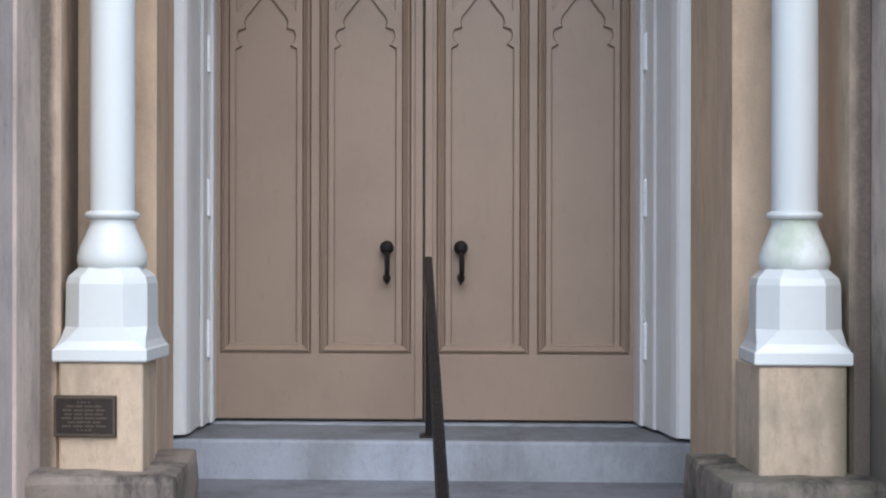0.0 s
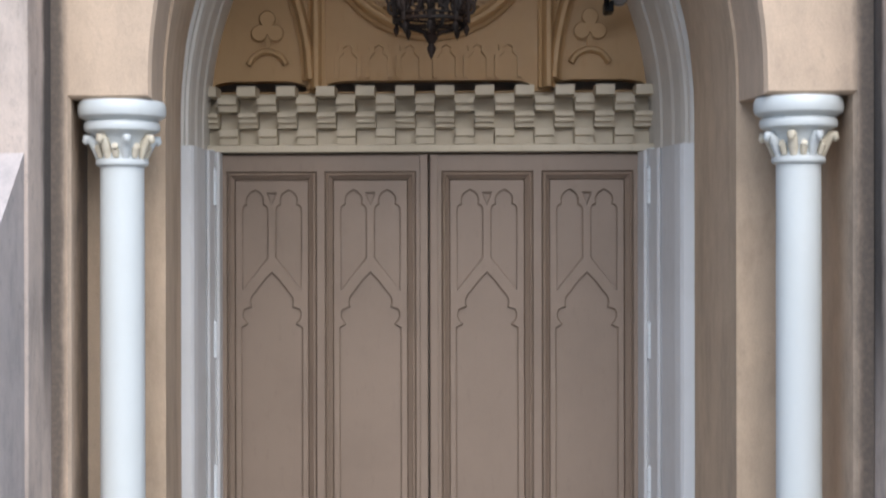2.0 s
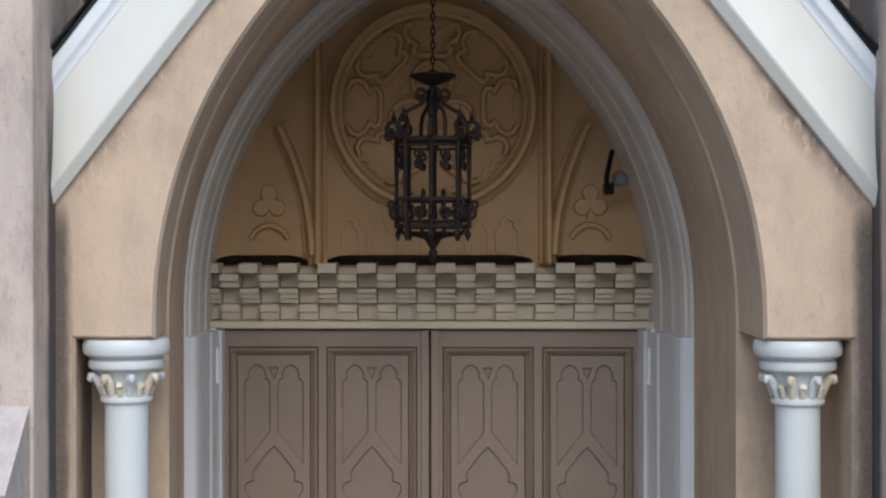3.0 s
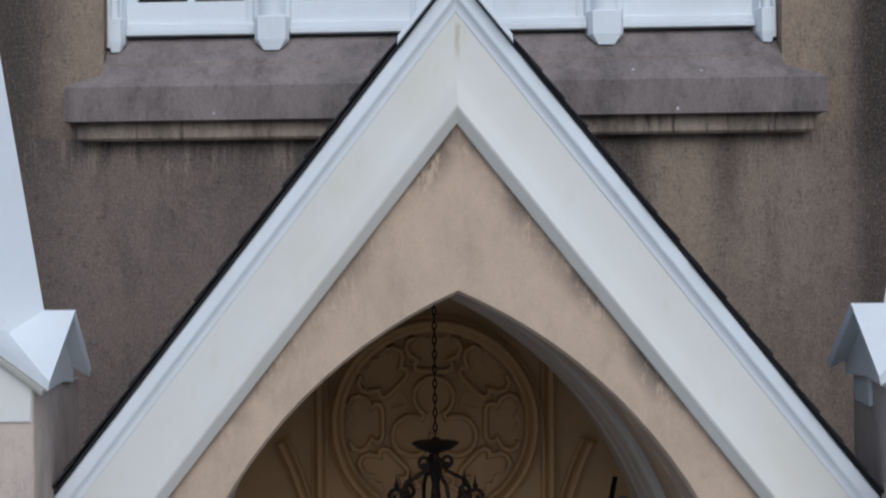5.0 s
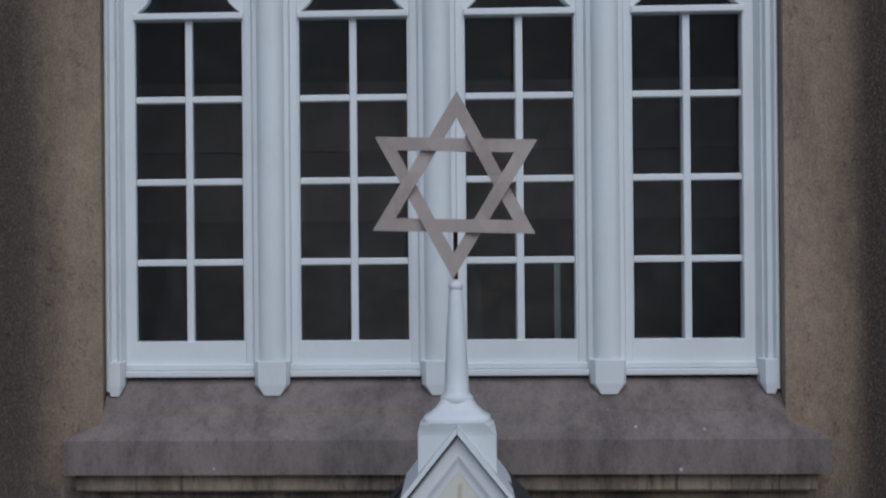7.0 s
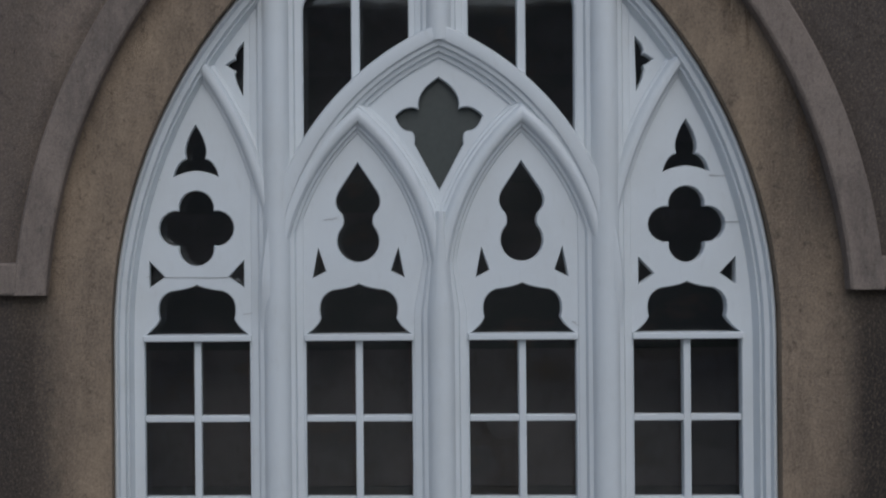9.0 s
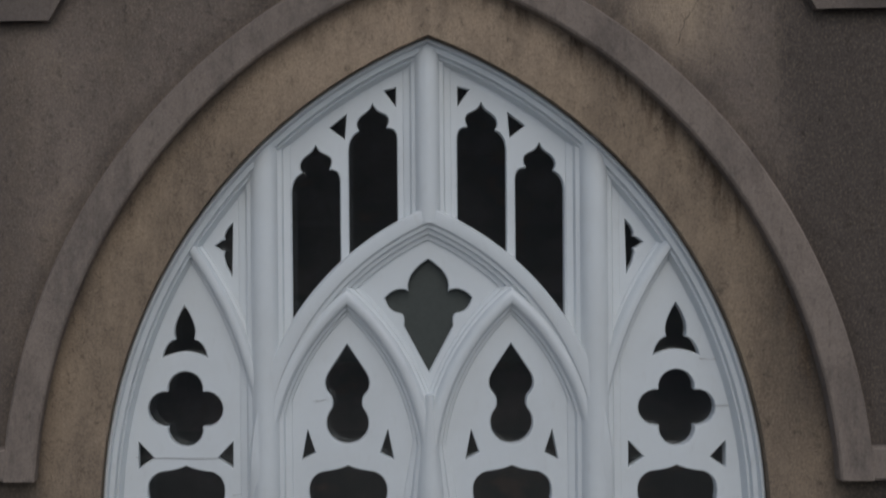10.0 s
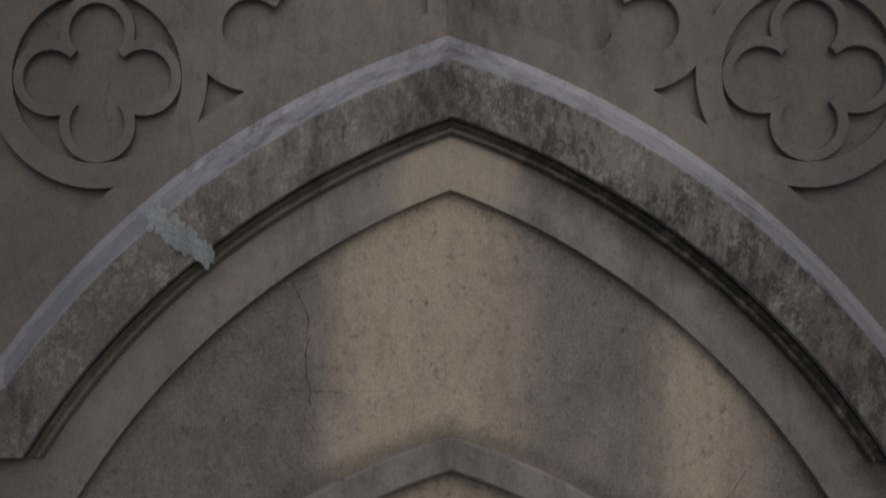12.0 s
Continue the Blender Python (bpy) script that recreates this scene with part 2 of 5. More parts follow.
def ledge_dark_runs(nt):
    x, y, z = place_xyz(nt)
    n = noise_of(nt, 5, 8, (1.6, 1, 0.3), 0.75)
    a = calc(nt, "MAXIMUM", band_mask(nt, x, 0.68, 0.90, 0.06, n, 0.75), band_mask(nt, x, 1.24, 1.36, 0.05, n, 0.6))
    a = calc(nt, "MAXIMUM", a, band_mask(nt, x, -0.93, -0.74, 0.06, n, 0.65))
    return calc(nt, "MULTIPLY", a, calc(nt, "MULTIPLY", ramp(nt, z, 5.45, 6.2), ramp(nt, z, 6.36, 6.33)))


def ledge_clean(nt):
    x, y, z = place_xyz(nt)
    n = noise_of(nt, 4, 7, (1.4, 1, 0.4), 0.7)
    return calc(nt, "MULTIPLY", band_mask(nt, x, 0.93, 1.22, 0.08, n, 0.75), calc(nt, "MULTIPLY", ramp(nt, z, 4.6, 5.6), ramp(nt, z, 6.36, 6.33)))


def washed_apex(nt):
    x, y, z = place_xyz(nt)
    off = calc(nt, "ABSOLUTE", calc(nt, "ADD", x, 0.17), 0.0)
    edge = noise_of(nt, 4, 6, (1.5, 1, 0.4), 0.7)
    far = calc(nt, "ADD", off, calc(nt, "MULTIPLY", calc(nt, "SUBTRACT", edge, 0.5), 0.5))
    return calc(nt, "MULTIPLY", ramp(nt, far, 0.20, 0.42, 0.9, 0.0), ramp(nt, z, 12.2, 12.5))


def lichen(nt):
    n = noise_of(nt, 26, 8, (1, 1, 0.8), 0.78)
    m = noise_of(nt, 3.2, 5, (1, 1, 1), 0.65)
    return calc(nt, "MULTIPLY", ramp(nt, n, 0.50, 0.57), ramp(nt, m, 0.44, 0.55, 0.0, 0.75))


def crust(nt):
    n = noise_of(nt, 13, 9, (1.1, 1, 0.5), 0.78)
    m = noise_of(nt, 1.7, 5, (1, 1, 1), 0.65)
    x, y, z = place_xyz(nt)
    more = ramp(nt, x, -0.7, 0.7, 0.35, 1.0)
    return calc(nt, "MULTIPLY", calc(nt, "MULTIPLY", ramp(nt, n, 0.46, 0.55), more), ramp(nt, m, 0.40, 0.52, 0.15, 0.75))


def bead_moss(nt):
    x, y, z = place_xyz(nt)
    n = noise_of(nt, 9, 8, (1, 1, 1), 0.75)
    return calc(nt, "MULTIPLY", ramp(nt, x, -0.1, 0.4, 0.25, 1.0), ramp(nt, n, 0.36, 0.52, 0.0, 0.95))


def tan_blotch(nt):
    return ramp(nt, noise_of(nt, 2.3, 6, (1, 1, 0.6), 0.65), 0.48, 0.64, 0.0, 0.7)


def paint_specks(nt):
    """Splashes of white paint and pale scuffs on the sill."""
    v = nt.nodes.new("ShaderNodeTexVoronoi")
    v.inputs["Scale"].default_value = 9
    link(nt, coords(nt, (1, 1, 0.8)), v.inputs["Vector"])
    spot = ramp(nt, v.outputs["Distance"], 0.05, 0.09, 1.0, 0.0)
    return calc(nt, "MULTIPLY", spot, ramp(nt, noise_of(nt, 3.7, 2), 0.52, 0.58, 0.0, 0.8))


def washed_wall(nt):
    """Rain-washed pale runs on the upper wall."""
    x, y, z = place_xyz(nt)
    wob = noise_of(nt, 2.4, 10, (1.3, 1, 0.6), 0.8)
    fine = noise_of(nt, 7, 6, (1.6, 1, 0.4), 0.7)
    a = calc(nt, "MULTIPLY", band_mask(nt, x, -0.72, 0.10, 0.26, wob, 0.85), ramp(nt, z, 11.5, 11.9))
    b = calc(nt, "MULTIPLY", band_mask(nt, x, 0.92, 1.30, 0.24, wob, 0.75), ramp(nt, z, 11.0, 11.5))
    return calc(nt, "MULTIPLY", calc(nt, "MAXIMUM", a, b), ramp(nt, fine, 0.35, 0.62, 0.35, 1.0))


def ledge_runs(nt):
    run = noise_of(nt, 5, 6, (2.2, 1, 0.2), 0.75)
    return ramp(nt, run, 0.50, 0.66, 0.0, 0.9)


def gable_soot_and_edges(nt):
    """Black runs creeping down from under the raking frieze, dark outer edges, and a damp foot."""
    x, y, z = place_xyz(nt)
    run = noise_of(nt, 17, 8, (1.6, 1, 0.6), 0.75)
    some = noise_of(nt, 2.6, 4)
    off = calc(nt, "ABSOLUTE", calc(nt, "ADD", x, 0.01), 0.0)
    rake = calc(nt, "ADD", calc(nt, "MULTIPLY", off, 1.264), z)
    near = calc(nt, "MULTIPLY", ramp(nt, rake, 6.0, 6.24), ramp(nt, some, 0.38, 0.6, 0.25, 1.0))
    near = calc(nt, "MULTIPLY", near, calc(nt, "MULTIPLY", ramp(nt, run, 0.34, 0.50, 0.0, 0.97), ramp(nt, x, -0.7, 0.2, 0.45, 1.0)))
    wob = noise_of(nt, 2.6, 6, (1.2, 1, 0.5), 0.65)
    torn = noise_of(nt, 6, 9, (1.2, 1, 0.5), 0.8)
    # narrow dark strips along both outer edges, below the eaves
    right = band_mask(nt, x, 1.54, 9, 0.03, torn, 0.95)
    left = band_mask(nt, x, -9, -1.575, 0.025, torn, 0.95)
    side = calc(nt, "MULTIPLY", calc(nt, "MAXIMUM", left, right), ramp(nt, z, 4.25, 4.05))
    foot = calc(nt, "MULTIPLY", ramp(nt, z, 1.1, 0.55), ramp(nt, wob, 0.35, 0.7, 0, 0.7))
    return calc(nt, "MAXIMUM", near, calc(nt, "MAXIMUM", side, foot))


def paint(name, base, dirty, rough=0.5, dirt=0.25, grain=0.12, bumpy=0.12, scale=1.0):
    m, nt, p = nodes_of(name)
    big = noise_of(nt, 2.2 * scale, 5)
    fine = noise_of(nt, 26 * scale, 5, (1, 1, 0.35))
    grit = noise_of(nt, 90 * scale, 3)
    col = blend(nt, ramp(nt, big, 0.4, 0.72, 0, dirt), base, dirty)
    col = blend(nt, ramp(nt, fine, 0.55, 0.8, 0, dirt), col, dirty)
    col = blend(nt, ramp(nt, grit, 0.6, 0.85, 0, grain), col, tuple(c * 0.6 for c in dirty))
    link(nt, col, p.inputs["Base Color"])
    link(nt, ramp(nt, fine, 0.3, 0.8, rough - 0.08, rough + 0.15), p.inputs["Roughness"])
    bump(nt, p, calc(nt, "ADD", fine, calc(nt, "MULTIPLY", grit, 0.5)), bumpy, 0.006)
    return m


def peeling(nt):
    """Flakes of an older, paler coat."""
    n = noise_of(nt, 11, 8, (1, 1, 0.35), 0.7)
    return ramp(nt, n, 0.53, 0.57, 0.0, 0.55)


def moss_corner(nt):
    """Damp black-green growth low down where the porch meets the buttress."""
    x, y, z = place_xyz(nt)
    n = noise_of(nt, 5, 7, (1, 1, 0.6), 0.72)
    high = calc(nt, "ADD", z, calc(nt, "MULTIPLY", calc(nt, "SUBTRACT", n, 0.5), 1.2))
    return calc(nt, "MULTIPLY", ramp(nt, x, 1.42, 1.54), ramp(nt, high, 1.8, 0.9, 0.0, 0.92))


def seam_dark(nt):
    """Near black, with a ragged edge, deep in the seam where a buttress flank meets the porch."""
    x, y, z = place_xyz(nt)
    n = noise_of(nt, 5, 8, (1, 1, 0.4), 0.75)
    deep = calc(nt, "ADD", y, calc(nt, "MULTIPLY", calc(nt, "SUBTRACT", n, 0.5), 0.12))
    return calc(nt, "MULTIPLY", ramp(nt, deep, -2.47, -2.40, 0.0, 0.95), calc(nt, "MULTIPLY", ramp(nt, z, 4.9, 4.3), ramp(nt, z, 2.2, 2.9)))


def moss_on(nt):
    x, y, z = place_xyz(nt)
    wob = noise_of(nt, 9, 5)
    return calc(nt, "MULTIPLY", ramp(nt, x, 0.9, 1.1), calc(nt, "MULTIPLY", ramp(nt, wob, 0.4, 0.62), 0.5))


def pier_moss(nt):
    """A faint green tinge on one pedestal."""
    x, y, z = place_xyz(nt)
    return calc(nt, "MULTIPLY", ramp(nt, x, 0.9, 1.1), ramp(nt, noise_of(nt, 4, 6, (1, 1, 0.6), 0.7), 0.42, 0.68, 0.0, 0.35))


TAN, TAN2 = (0.605, 0.46, 0.338), (0.545, 0.42, 0.31)
GREY = (0.051, 0.046, 0.046)
M_PORCH = stucco("porch_stucco", TAN, TAN2, (0.11, 0.092, 0.08), 0.22, 0.25, gable_soot_and_edges, ((moss_corner, (0.11, 0.105, 0.07)),), sandy=0.45)
M_JAMB = stucco("jamb_stucco", (0.66, 0.51, 0.385), (0.58, 0.455, 0.345), (0.20, 0.15, 0.115), 0.5, 0.9, None, ((peeling, (0.74, 0.60, 0.47)), (moss_corner, (0.11, 0.105, 0.07)),))
M_REVEAL = stucco("reveal_stucco", (0.62, 0.475, 0.335), (0.54, 0.415, 0.30), (0.26, 0.19, 0.13), 0.4, 0.35, None, ((moss_corner, (0.11, 0.105, 0.07)),), sandy=0.5)
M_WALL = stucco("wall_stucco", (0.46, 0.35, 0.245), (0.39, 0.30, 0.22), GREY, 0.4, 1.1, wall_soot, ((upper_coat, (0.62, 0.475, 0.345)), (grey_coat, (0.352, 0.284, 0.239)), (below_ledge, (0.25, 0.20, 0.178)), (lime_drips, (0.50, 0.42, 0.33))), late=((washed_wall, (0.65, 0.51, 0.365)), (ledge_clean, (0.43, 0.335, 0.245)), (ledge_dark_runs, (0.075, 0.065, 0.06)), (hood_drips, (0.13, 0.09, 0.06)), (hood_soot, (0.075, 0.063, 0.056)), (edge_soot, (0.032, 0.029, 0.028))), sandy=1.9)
M_BAND = stucco("band_stucco", (0.335, 0.273, 0.23), (0.285, 0.238, 0.204), GREY, 0.5, 0.8, outward_soot, sandy=1.3, late=((under_bead, (0.045, 0.04, 0.035)), (washed_apex, (0.50, 0.40, 0.29))))
M_LEDGE = stucco("ledge_cement", (0.275, 0.232, 0.212), (0.225, 0.192, 0.177), (0.07, 0.06, 0.057), 0.65, 0.45, None, ((paint_specks, (0.7, 0.7, 0.7)),), sandy=1.5)
M_FILLET = stucco("streaked_fillet", (0.38, 0.305, 0.23), (0.27, 0.225, 0.18), (0.035, 0.03, 0.026), 0.8, 0.3, ledge_runs)
M_MOULD = stucco("weathered_mould", (0.28, 0.245, 0.205), (0.17, 0.15, 0.13), (0.03, 0.027, 0.024), 0.85, 0.6, outward_soot, ((crust, (0.035, 0.032, 0.028)), (lichen, (0.40, 0.375, 0.32))), sandy=2.0)
M_BEAD = stucco("mossy_bead", (0.21, 0.175, 0.135), (0.13, 0.11, 0.085), (0.022, 0.022, 0.015), 0.8, 0.6, bead_moss, sandy=2.0)
# stained cement of the mould's slope, with the light from above in its base tone
M_PALE = stucco("skylit_cement", (0.40, 0.375, 0.37), (0.31, 0.29, 0.287), (0.075, 0.068, 0.066), 0.85, 0.4, outward_soot, sandy=1.2)
M_SPAN = stucco("spandrel_cement", (0.25, 0.214, 0.183), (0.19, 0.168, 0.148), (0.065, 0.058, 0.052), 0.65, 0.6, outward_soot, ((tan_blotch, (0.31, 0.245, 0.185)),), sandy=1.2)
M_PATCH = stucco("lichen_mortar", (0.37, 0.365, 0.345), (0.27, 0.27, 0.255), (0.12, 0.12, 0.105), 0.6, 0.8, sandy=2.0)
M_BUTT = stucco("buttress_stucco", (0.61, 0.50, 0.425), (0.53, 0.45, 0.395), (0.18, 0.155, 0.14), 0.5, 0.35, None, ((seam_dark, (0.05, 0.045, 0.042)), (moss_corner, (0.11, 0.105, 0.07)),))
M_BUTTLOW = stucco("buttress_weathering", (0.56, 0.49, 0.455), (0.48, 0.43, 0.405), (0.20, 0.185, 0.18), 0.45, 0.3)
M_BASE = stucco("mossy_base_stone", (0.36, 0.30, 0.25), (0.22, 0.19, 0.168), (0.045, 0.042, 0.038), 1.0, 1.0, None, ((moss_on, (0.13, 0.15, 0.08)),))
M_PIER = stucco("pedestal_stucco", (0.58, 0.45, 0.33), (0.47, 0.385, 0.29), (0.20, 0.175, 0.13), 0.5, 0.4, None, ((pier_moss, (0.20, 0.20, 0.13)), (moss_corner, (0.11, 0.105, 0.07))))
M_STONE = stucco("step_stone", (0.325, 0.35, 0.40), (0.245, 0.26, 0.285), (0.14, 0.136, 0.13), 0.5, 0.3)
M_TREAD = stucco("tread_stone", (0.19, 0.198, 0.22), (0.15, 0.155, 0.17), (0.07, 0.068, 0.065), 0.6, 0.3)
M_WHITE = paint("white_paint", (0.715, 0.75, 0.766), (0.54, 0.545, 0.52), 0.42, 0.22)
M_CREAM = paint("cream_paint", (0.72, 0.72, 0.69), (0.56, 0.53, 0.42), 0.5, 0.3)
M_FRIEZE = paint("frieze_paint", (0.66, 0.655, 0.605), (0.60, 0.56, 0.44), 0.45, 0.5, 0.06, 0.06, 0.6)
nt = M_FRIEZE.node_tree
p = nt.nodes["Principled BSDF"]
was = p.inputs["Base Color"].links[0].from_socket
x, y, z = place_xyz(nt)
off = calc(nt, "ABSOLUTE", calc(nt, "ADD", x, calc(nt, "MULTIPLY", noise_of(nt, 12, 3), 0.02)), 0.0)
drip = calc(nt, "MULTIPLY", ramp(nt, off, 0.002, 0.016, 0.4, 0.0), calc(nt, "MULTIPLY", ramp(nt, z, 6.44, 6.54), ramp(nt, z, 6.62, 6.60)))
link(nt, blend(nt, drip, was, (0.24, 0.17, 0.06)), p.inputs["Base Color"])
M_COLUMN = paint("column_paint", (0.595, 0.62, 0.613), (0.52, 0.53, 0.49), 0.38, 0.2)
M_CASING = paint("casing_paint", (0.66, 0.66, 0.66), (0.52, 0.51, 0.49), 0.5, 0.35)
M_ARCH = paint("arch_casing_paint", (0.65, 0.612, 0.55), (0.50, 0.455, 0.39), 0.55, 0.4)
M_DENTIL = paint("cornice_paint", (0.60, 0.52, 0.39), (0.42, 0.355, 0.25), 0.55, 0.35)
M_DOOR = paint("door_paint", (0.262, 0.196, 0.148), (0.197, 0.147, 0.11), 0.45, 0.45, 0.2, 0.1)
M_TYMP = paint("tympanum_paint", (0.475, 0.30, 0.14), (0.36, 0.225, 0.10), 0.55, 0.4)
M_STAR = paint("weathered_star", (0.40, 0.345, 0.31), (0.25, 0.205, 0.18), 0.7, 0.5, 0.3, 0.3, 2.0)
M_IRON = paint("rusted_iron", (0.013, 0.010, 0.009), (0.05, 0.025, 0.015), 0.6, 0.5, 0.3, 0.3, 3.0)
M_BLACK = paint("black_metal", (0.008, 0.0075, 0.008), (0.020, 0.015, 0.013), 0.42, 0.35, 0.2, 0.15, 3.0)
for m in (M_BLACK, M_IRON):
    m.node_tree.nodes["Principled BSDF"].inputs["Specular IOR Level"].default_value = 0.15
M_GILT = paint("soiled_cream", (0.66, 0.60, 0.48), (0.45, 0.37, 0.24), 0.5, 0.6, 0.3, 0.2, 4.0)
M_BRONZE = paint("bronze_plaque", (0.018, 0.013, 0.010), (0.035, 0.024, 0.016), 0.75, 0.4)
M_LETTER = paint("worn_letters", (0.075, 0.056, 0.038), (0.06, 0.043, 0.03), 0.5, 0.4)
M_CRACK = paint("crack_dirt", (0.10, 0.082, 0.07), (0.06, 0.05, 0.042), 0.9, 0.5)
M_GREYBOX = paint("grey_plastic", (0.20, 0.18, 0.165), (0.12, 0.11, 0.10), 0.5, 0.3)
# pale tone that imitates a light streak mirrored in one pane
M_STREAK = paint("reflected_streak_tone", (0.62, 0.68, 0.62), (0.4, 0.45, 0.41), 0.8, 0.5)
M_ROOM = paint("dim_room", (0.36, 0.31, 0.27), (0.27, 0.23, 0.20), 0.8, 0.6)
# reflections of siding in the panes, put into the colour of boards behind them
M_REFLECT = paint("pane_reflection_tones", (0.40, 0.34, 0.31), (0.26, 0.225, 0.205), 0.7, 0.8)
nt = M_REFLECT.node_tree
p = nt.nodes["Principled BSDF"]
was = p.inputs["Base Color"].links[0].from_socket
info = nt.nodes.new("ShaderNodeObjectInfo")
wide = noise_of(nt, 1.6, 4, (1.2, 1, 1.6), 0.6)
tone = calc(nt, "ADD", calc(nt, "MULTIPLY", info.outputs["Random"], 0.5), wide)
was = blend(nt, ramp(nt, tone, 0.45, 0.95, 0.0, 0.9), was, (0.17, 0.168, 0.145))
link(nt, blend(nt, ramp(nt, wide, 0.55, 0.72, 0.0, 0.6), was, (0.42, 0.29, 0.21)), p.inputs["Base Color"])
M_GROUND = stucco("paving", (0.36, 0.335, 0.305), (0.30, 0.28, 0.26), (0.09, 0.085, 0.08), 0.5, 0.4)

M_SHINGLE, nt, p = nodes_of("dark_shingle")
info = nt.nodes.new("ShaderNodeObjectInfo")
c = blend(nt, info.outputs["Random"], (0.010, 0.010, 0.011), (0.024, 0.023, 0.024))
link(nt, blend(nt, ramp(nt, noise_of(nt, 60, 4), 0.4, 0.8, 0, 0.4), c, (0.045, 0.042, 0.04)), p.inputs["Base Color"])
p.inputs["Roughness"].default_value = 0.9
bump(nt, p, noise_of(nt, 120, 3), 0.5, 0.004)

M_GLASS, nt, p = nodes_of("window_glass")
p.inputs["Transmission Weight"].default_value = 1.0
p.inputs["Base Color"].default_value = (0.86, 0.88, 0.88, 1)
p.inputs["IOR"].default_value = 1.55
link(nt, ramp(nt, noise_of(nt, 3, 3), 0.3, 0.8, 0.0, 0.06), p.inputs["Roughness"])
bump(nt, p, noise_of(nt, 2.5, 2), 0.03, 0.02)
M_LEAD, nt, p = nodes_of("obscured_pane")
link(nt, blend(nt, noise_of(nt, 30, 5), (0.045, 0.052, 0.048), (0.075, 0.083, 0.075)), p.inputs["Base Color"])
p.inputs["Roughness"].default_value = 0.4

M_MOSSY = paint("mossy_paint", (0.68, 0.70, 0.68), (0.34, 0.40, 0.28), 0.5, 0.75, 0.2, 0.2, 2.2)


# ---- mesh helpers ----
# Depths (y) below are written in units of DEPTH metres; thing() and part() carry them into metres.
DEPTH = 1.888


def lean(y):
    """How far the fronts step aside as they lie deeper."""
    return -0.0576 * (y + 0.3)


def porch_axis(y):
    return -0.07 - 0.137 * (y + 1.25)


def upper_axis(y):
    return -0.165 - 0.15 * (y + 0.27)


def roof_axis(y):
    return -0.07


def no_axis(y):
    return 0.0


def thing(name, base, label, category="", group="", kind=""):
    ob = new(name)
    ob.empty_display_size = 0.1
    ob.location = (base[0] + lean(base[1]), base[1] * DEPTH, base[2])
    return tagged(ob, label, category, group, kind)


def part(name, bm, material, parent=None, label="", axis=no_axis, smooth=None, about=None):
    """Links a bmesh as one mesh object, under a thing or a part, moved to the axis that the place has at each depth. about: the depth of an axis round which the section is kept as it is."""
    if isinstance(bm, bmesh.types.BMesh):
        bmesh.ops.recalc_face_normals(bm, faces=bm.faces)
        for v in bm.verts:
            v.co.x += axis(v.co.y) + lean(v.co.y if about is None else about)
            v.co.y = v.co.y * DEPTH if about is None else about * DEPTH + v.co.y - about
        me = bpy.data.meshes.new(name)
        bm.to_mesh(me)
        bm.free()
        if smooth is not None:
            me.polygons.foreach_set("use_smooth", [True] * len(me.polygons))
            me.set_sharp_from_angle(angle=radians(smooth))
        me.materials.append(material)
    else:
        me = bm
    ob = new(name, me)
    if parent:
        ob.parent = parent
        chain, at = parent, Vector()
        while chain:
            at += chain.location
            chain = chain.parent
        ob.location = -at
    return tagged(ob, label)


def box(x0, x1, y0, y1, z0, z1, bm=None, bevel=0.0):
    bm = bm or bmesh.new()
    m = Matrix.LocRotScale(((x0 + x1) / 2, (y0 + y1) / 2, (z0 + z1) / 2), None, (abs(x1 - x0), abs(y1 - y0), abs(z1 - z0)))
    r = bmesh.ops.create_cube(bm, size=1, matrix=m)
    if bevel:
        edges = list({e for v in r["verts"] for e in v.link_edges})
        bmesh.ops.bevel(bm, geom=edges, offset=bevel, segments=2, affect="EDGES", profile=0.6)
    return bm


def arc(cx, cz, r, a0, a1, n=10):
    return [(cx + r * math.cos(radians(a0 + (a1 - a0) * k / n)), cz + r * math.sin(radians(a0 + (a1 - a0) * k / n))) for k in range(n + 1)]


def curve3(p0, p1, p2, n=7):
    out = []
    for k in range(n + 1):
        t = k / n
        out.append(tuple((1 - t) ** 2 * a + 2 * t * (1 - t) * b + t * t * c for a, b, c in zip(p0, p1, p2)))
    return out


def tidy(pts, eps=1e-4):
    out = []
    for p in pts:
        if not out or abs(p[0] - out[-1][0]) + abs(p[1] - out[-1][1]) > eps:
            out.append(p)
    if abs(out[0][0] - out[-1][0]) + abs(out[0][1] - out[-1][1]) < eps:
        out.pop()
    return out


def mirrored(half, cx=0.0):
    """A closed outline from its right half, which runs from the bottom to the top, in offsets from cx."""
    return tidy([(cx + u, z) for u, z in half] + [(cx - u, z) for u, z in reversed(half)])


def pointed(h, zs, za, zb=None, n=22, cx=0.0):
    """A pointed arch from its left foot over the apex to its right foot."""
    rise = za - zs
    r = (h * h + rise * rise) / (2 * h)
    top = math.degrees(math.asin(min(1, rise / r)))
    right = arc(cx + h - r, zs, r, 0, top, n)
    left = [(2 * cx - x, z) for x, z in right]
    out = left + right[::-1][1:]
    if zb is not None:
        out = [(cx - h, zb)] + out + [(cx + h, zb)]
    return out


def wide_arch(r, zend, c=1.332, zc=9.505, n=30):
    """The flat pointed arch over the great window: two arcs about (+-c, zc), from the height zend."""
    apex = zc + math.sqrt(r * r - c * c)
    a0 = math.degrees(math.asin((zend - zc) / r))
    a1 = math.degrees(math.atan2(apex - zc, c))
    right = arc(-c, zc, r, a0, a1, n)
    return [(-x, z) for x, z in right] + right[::-1][1:]


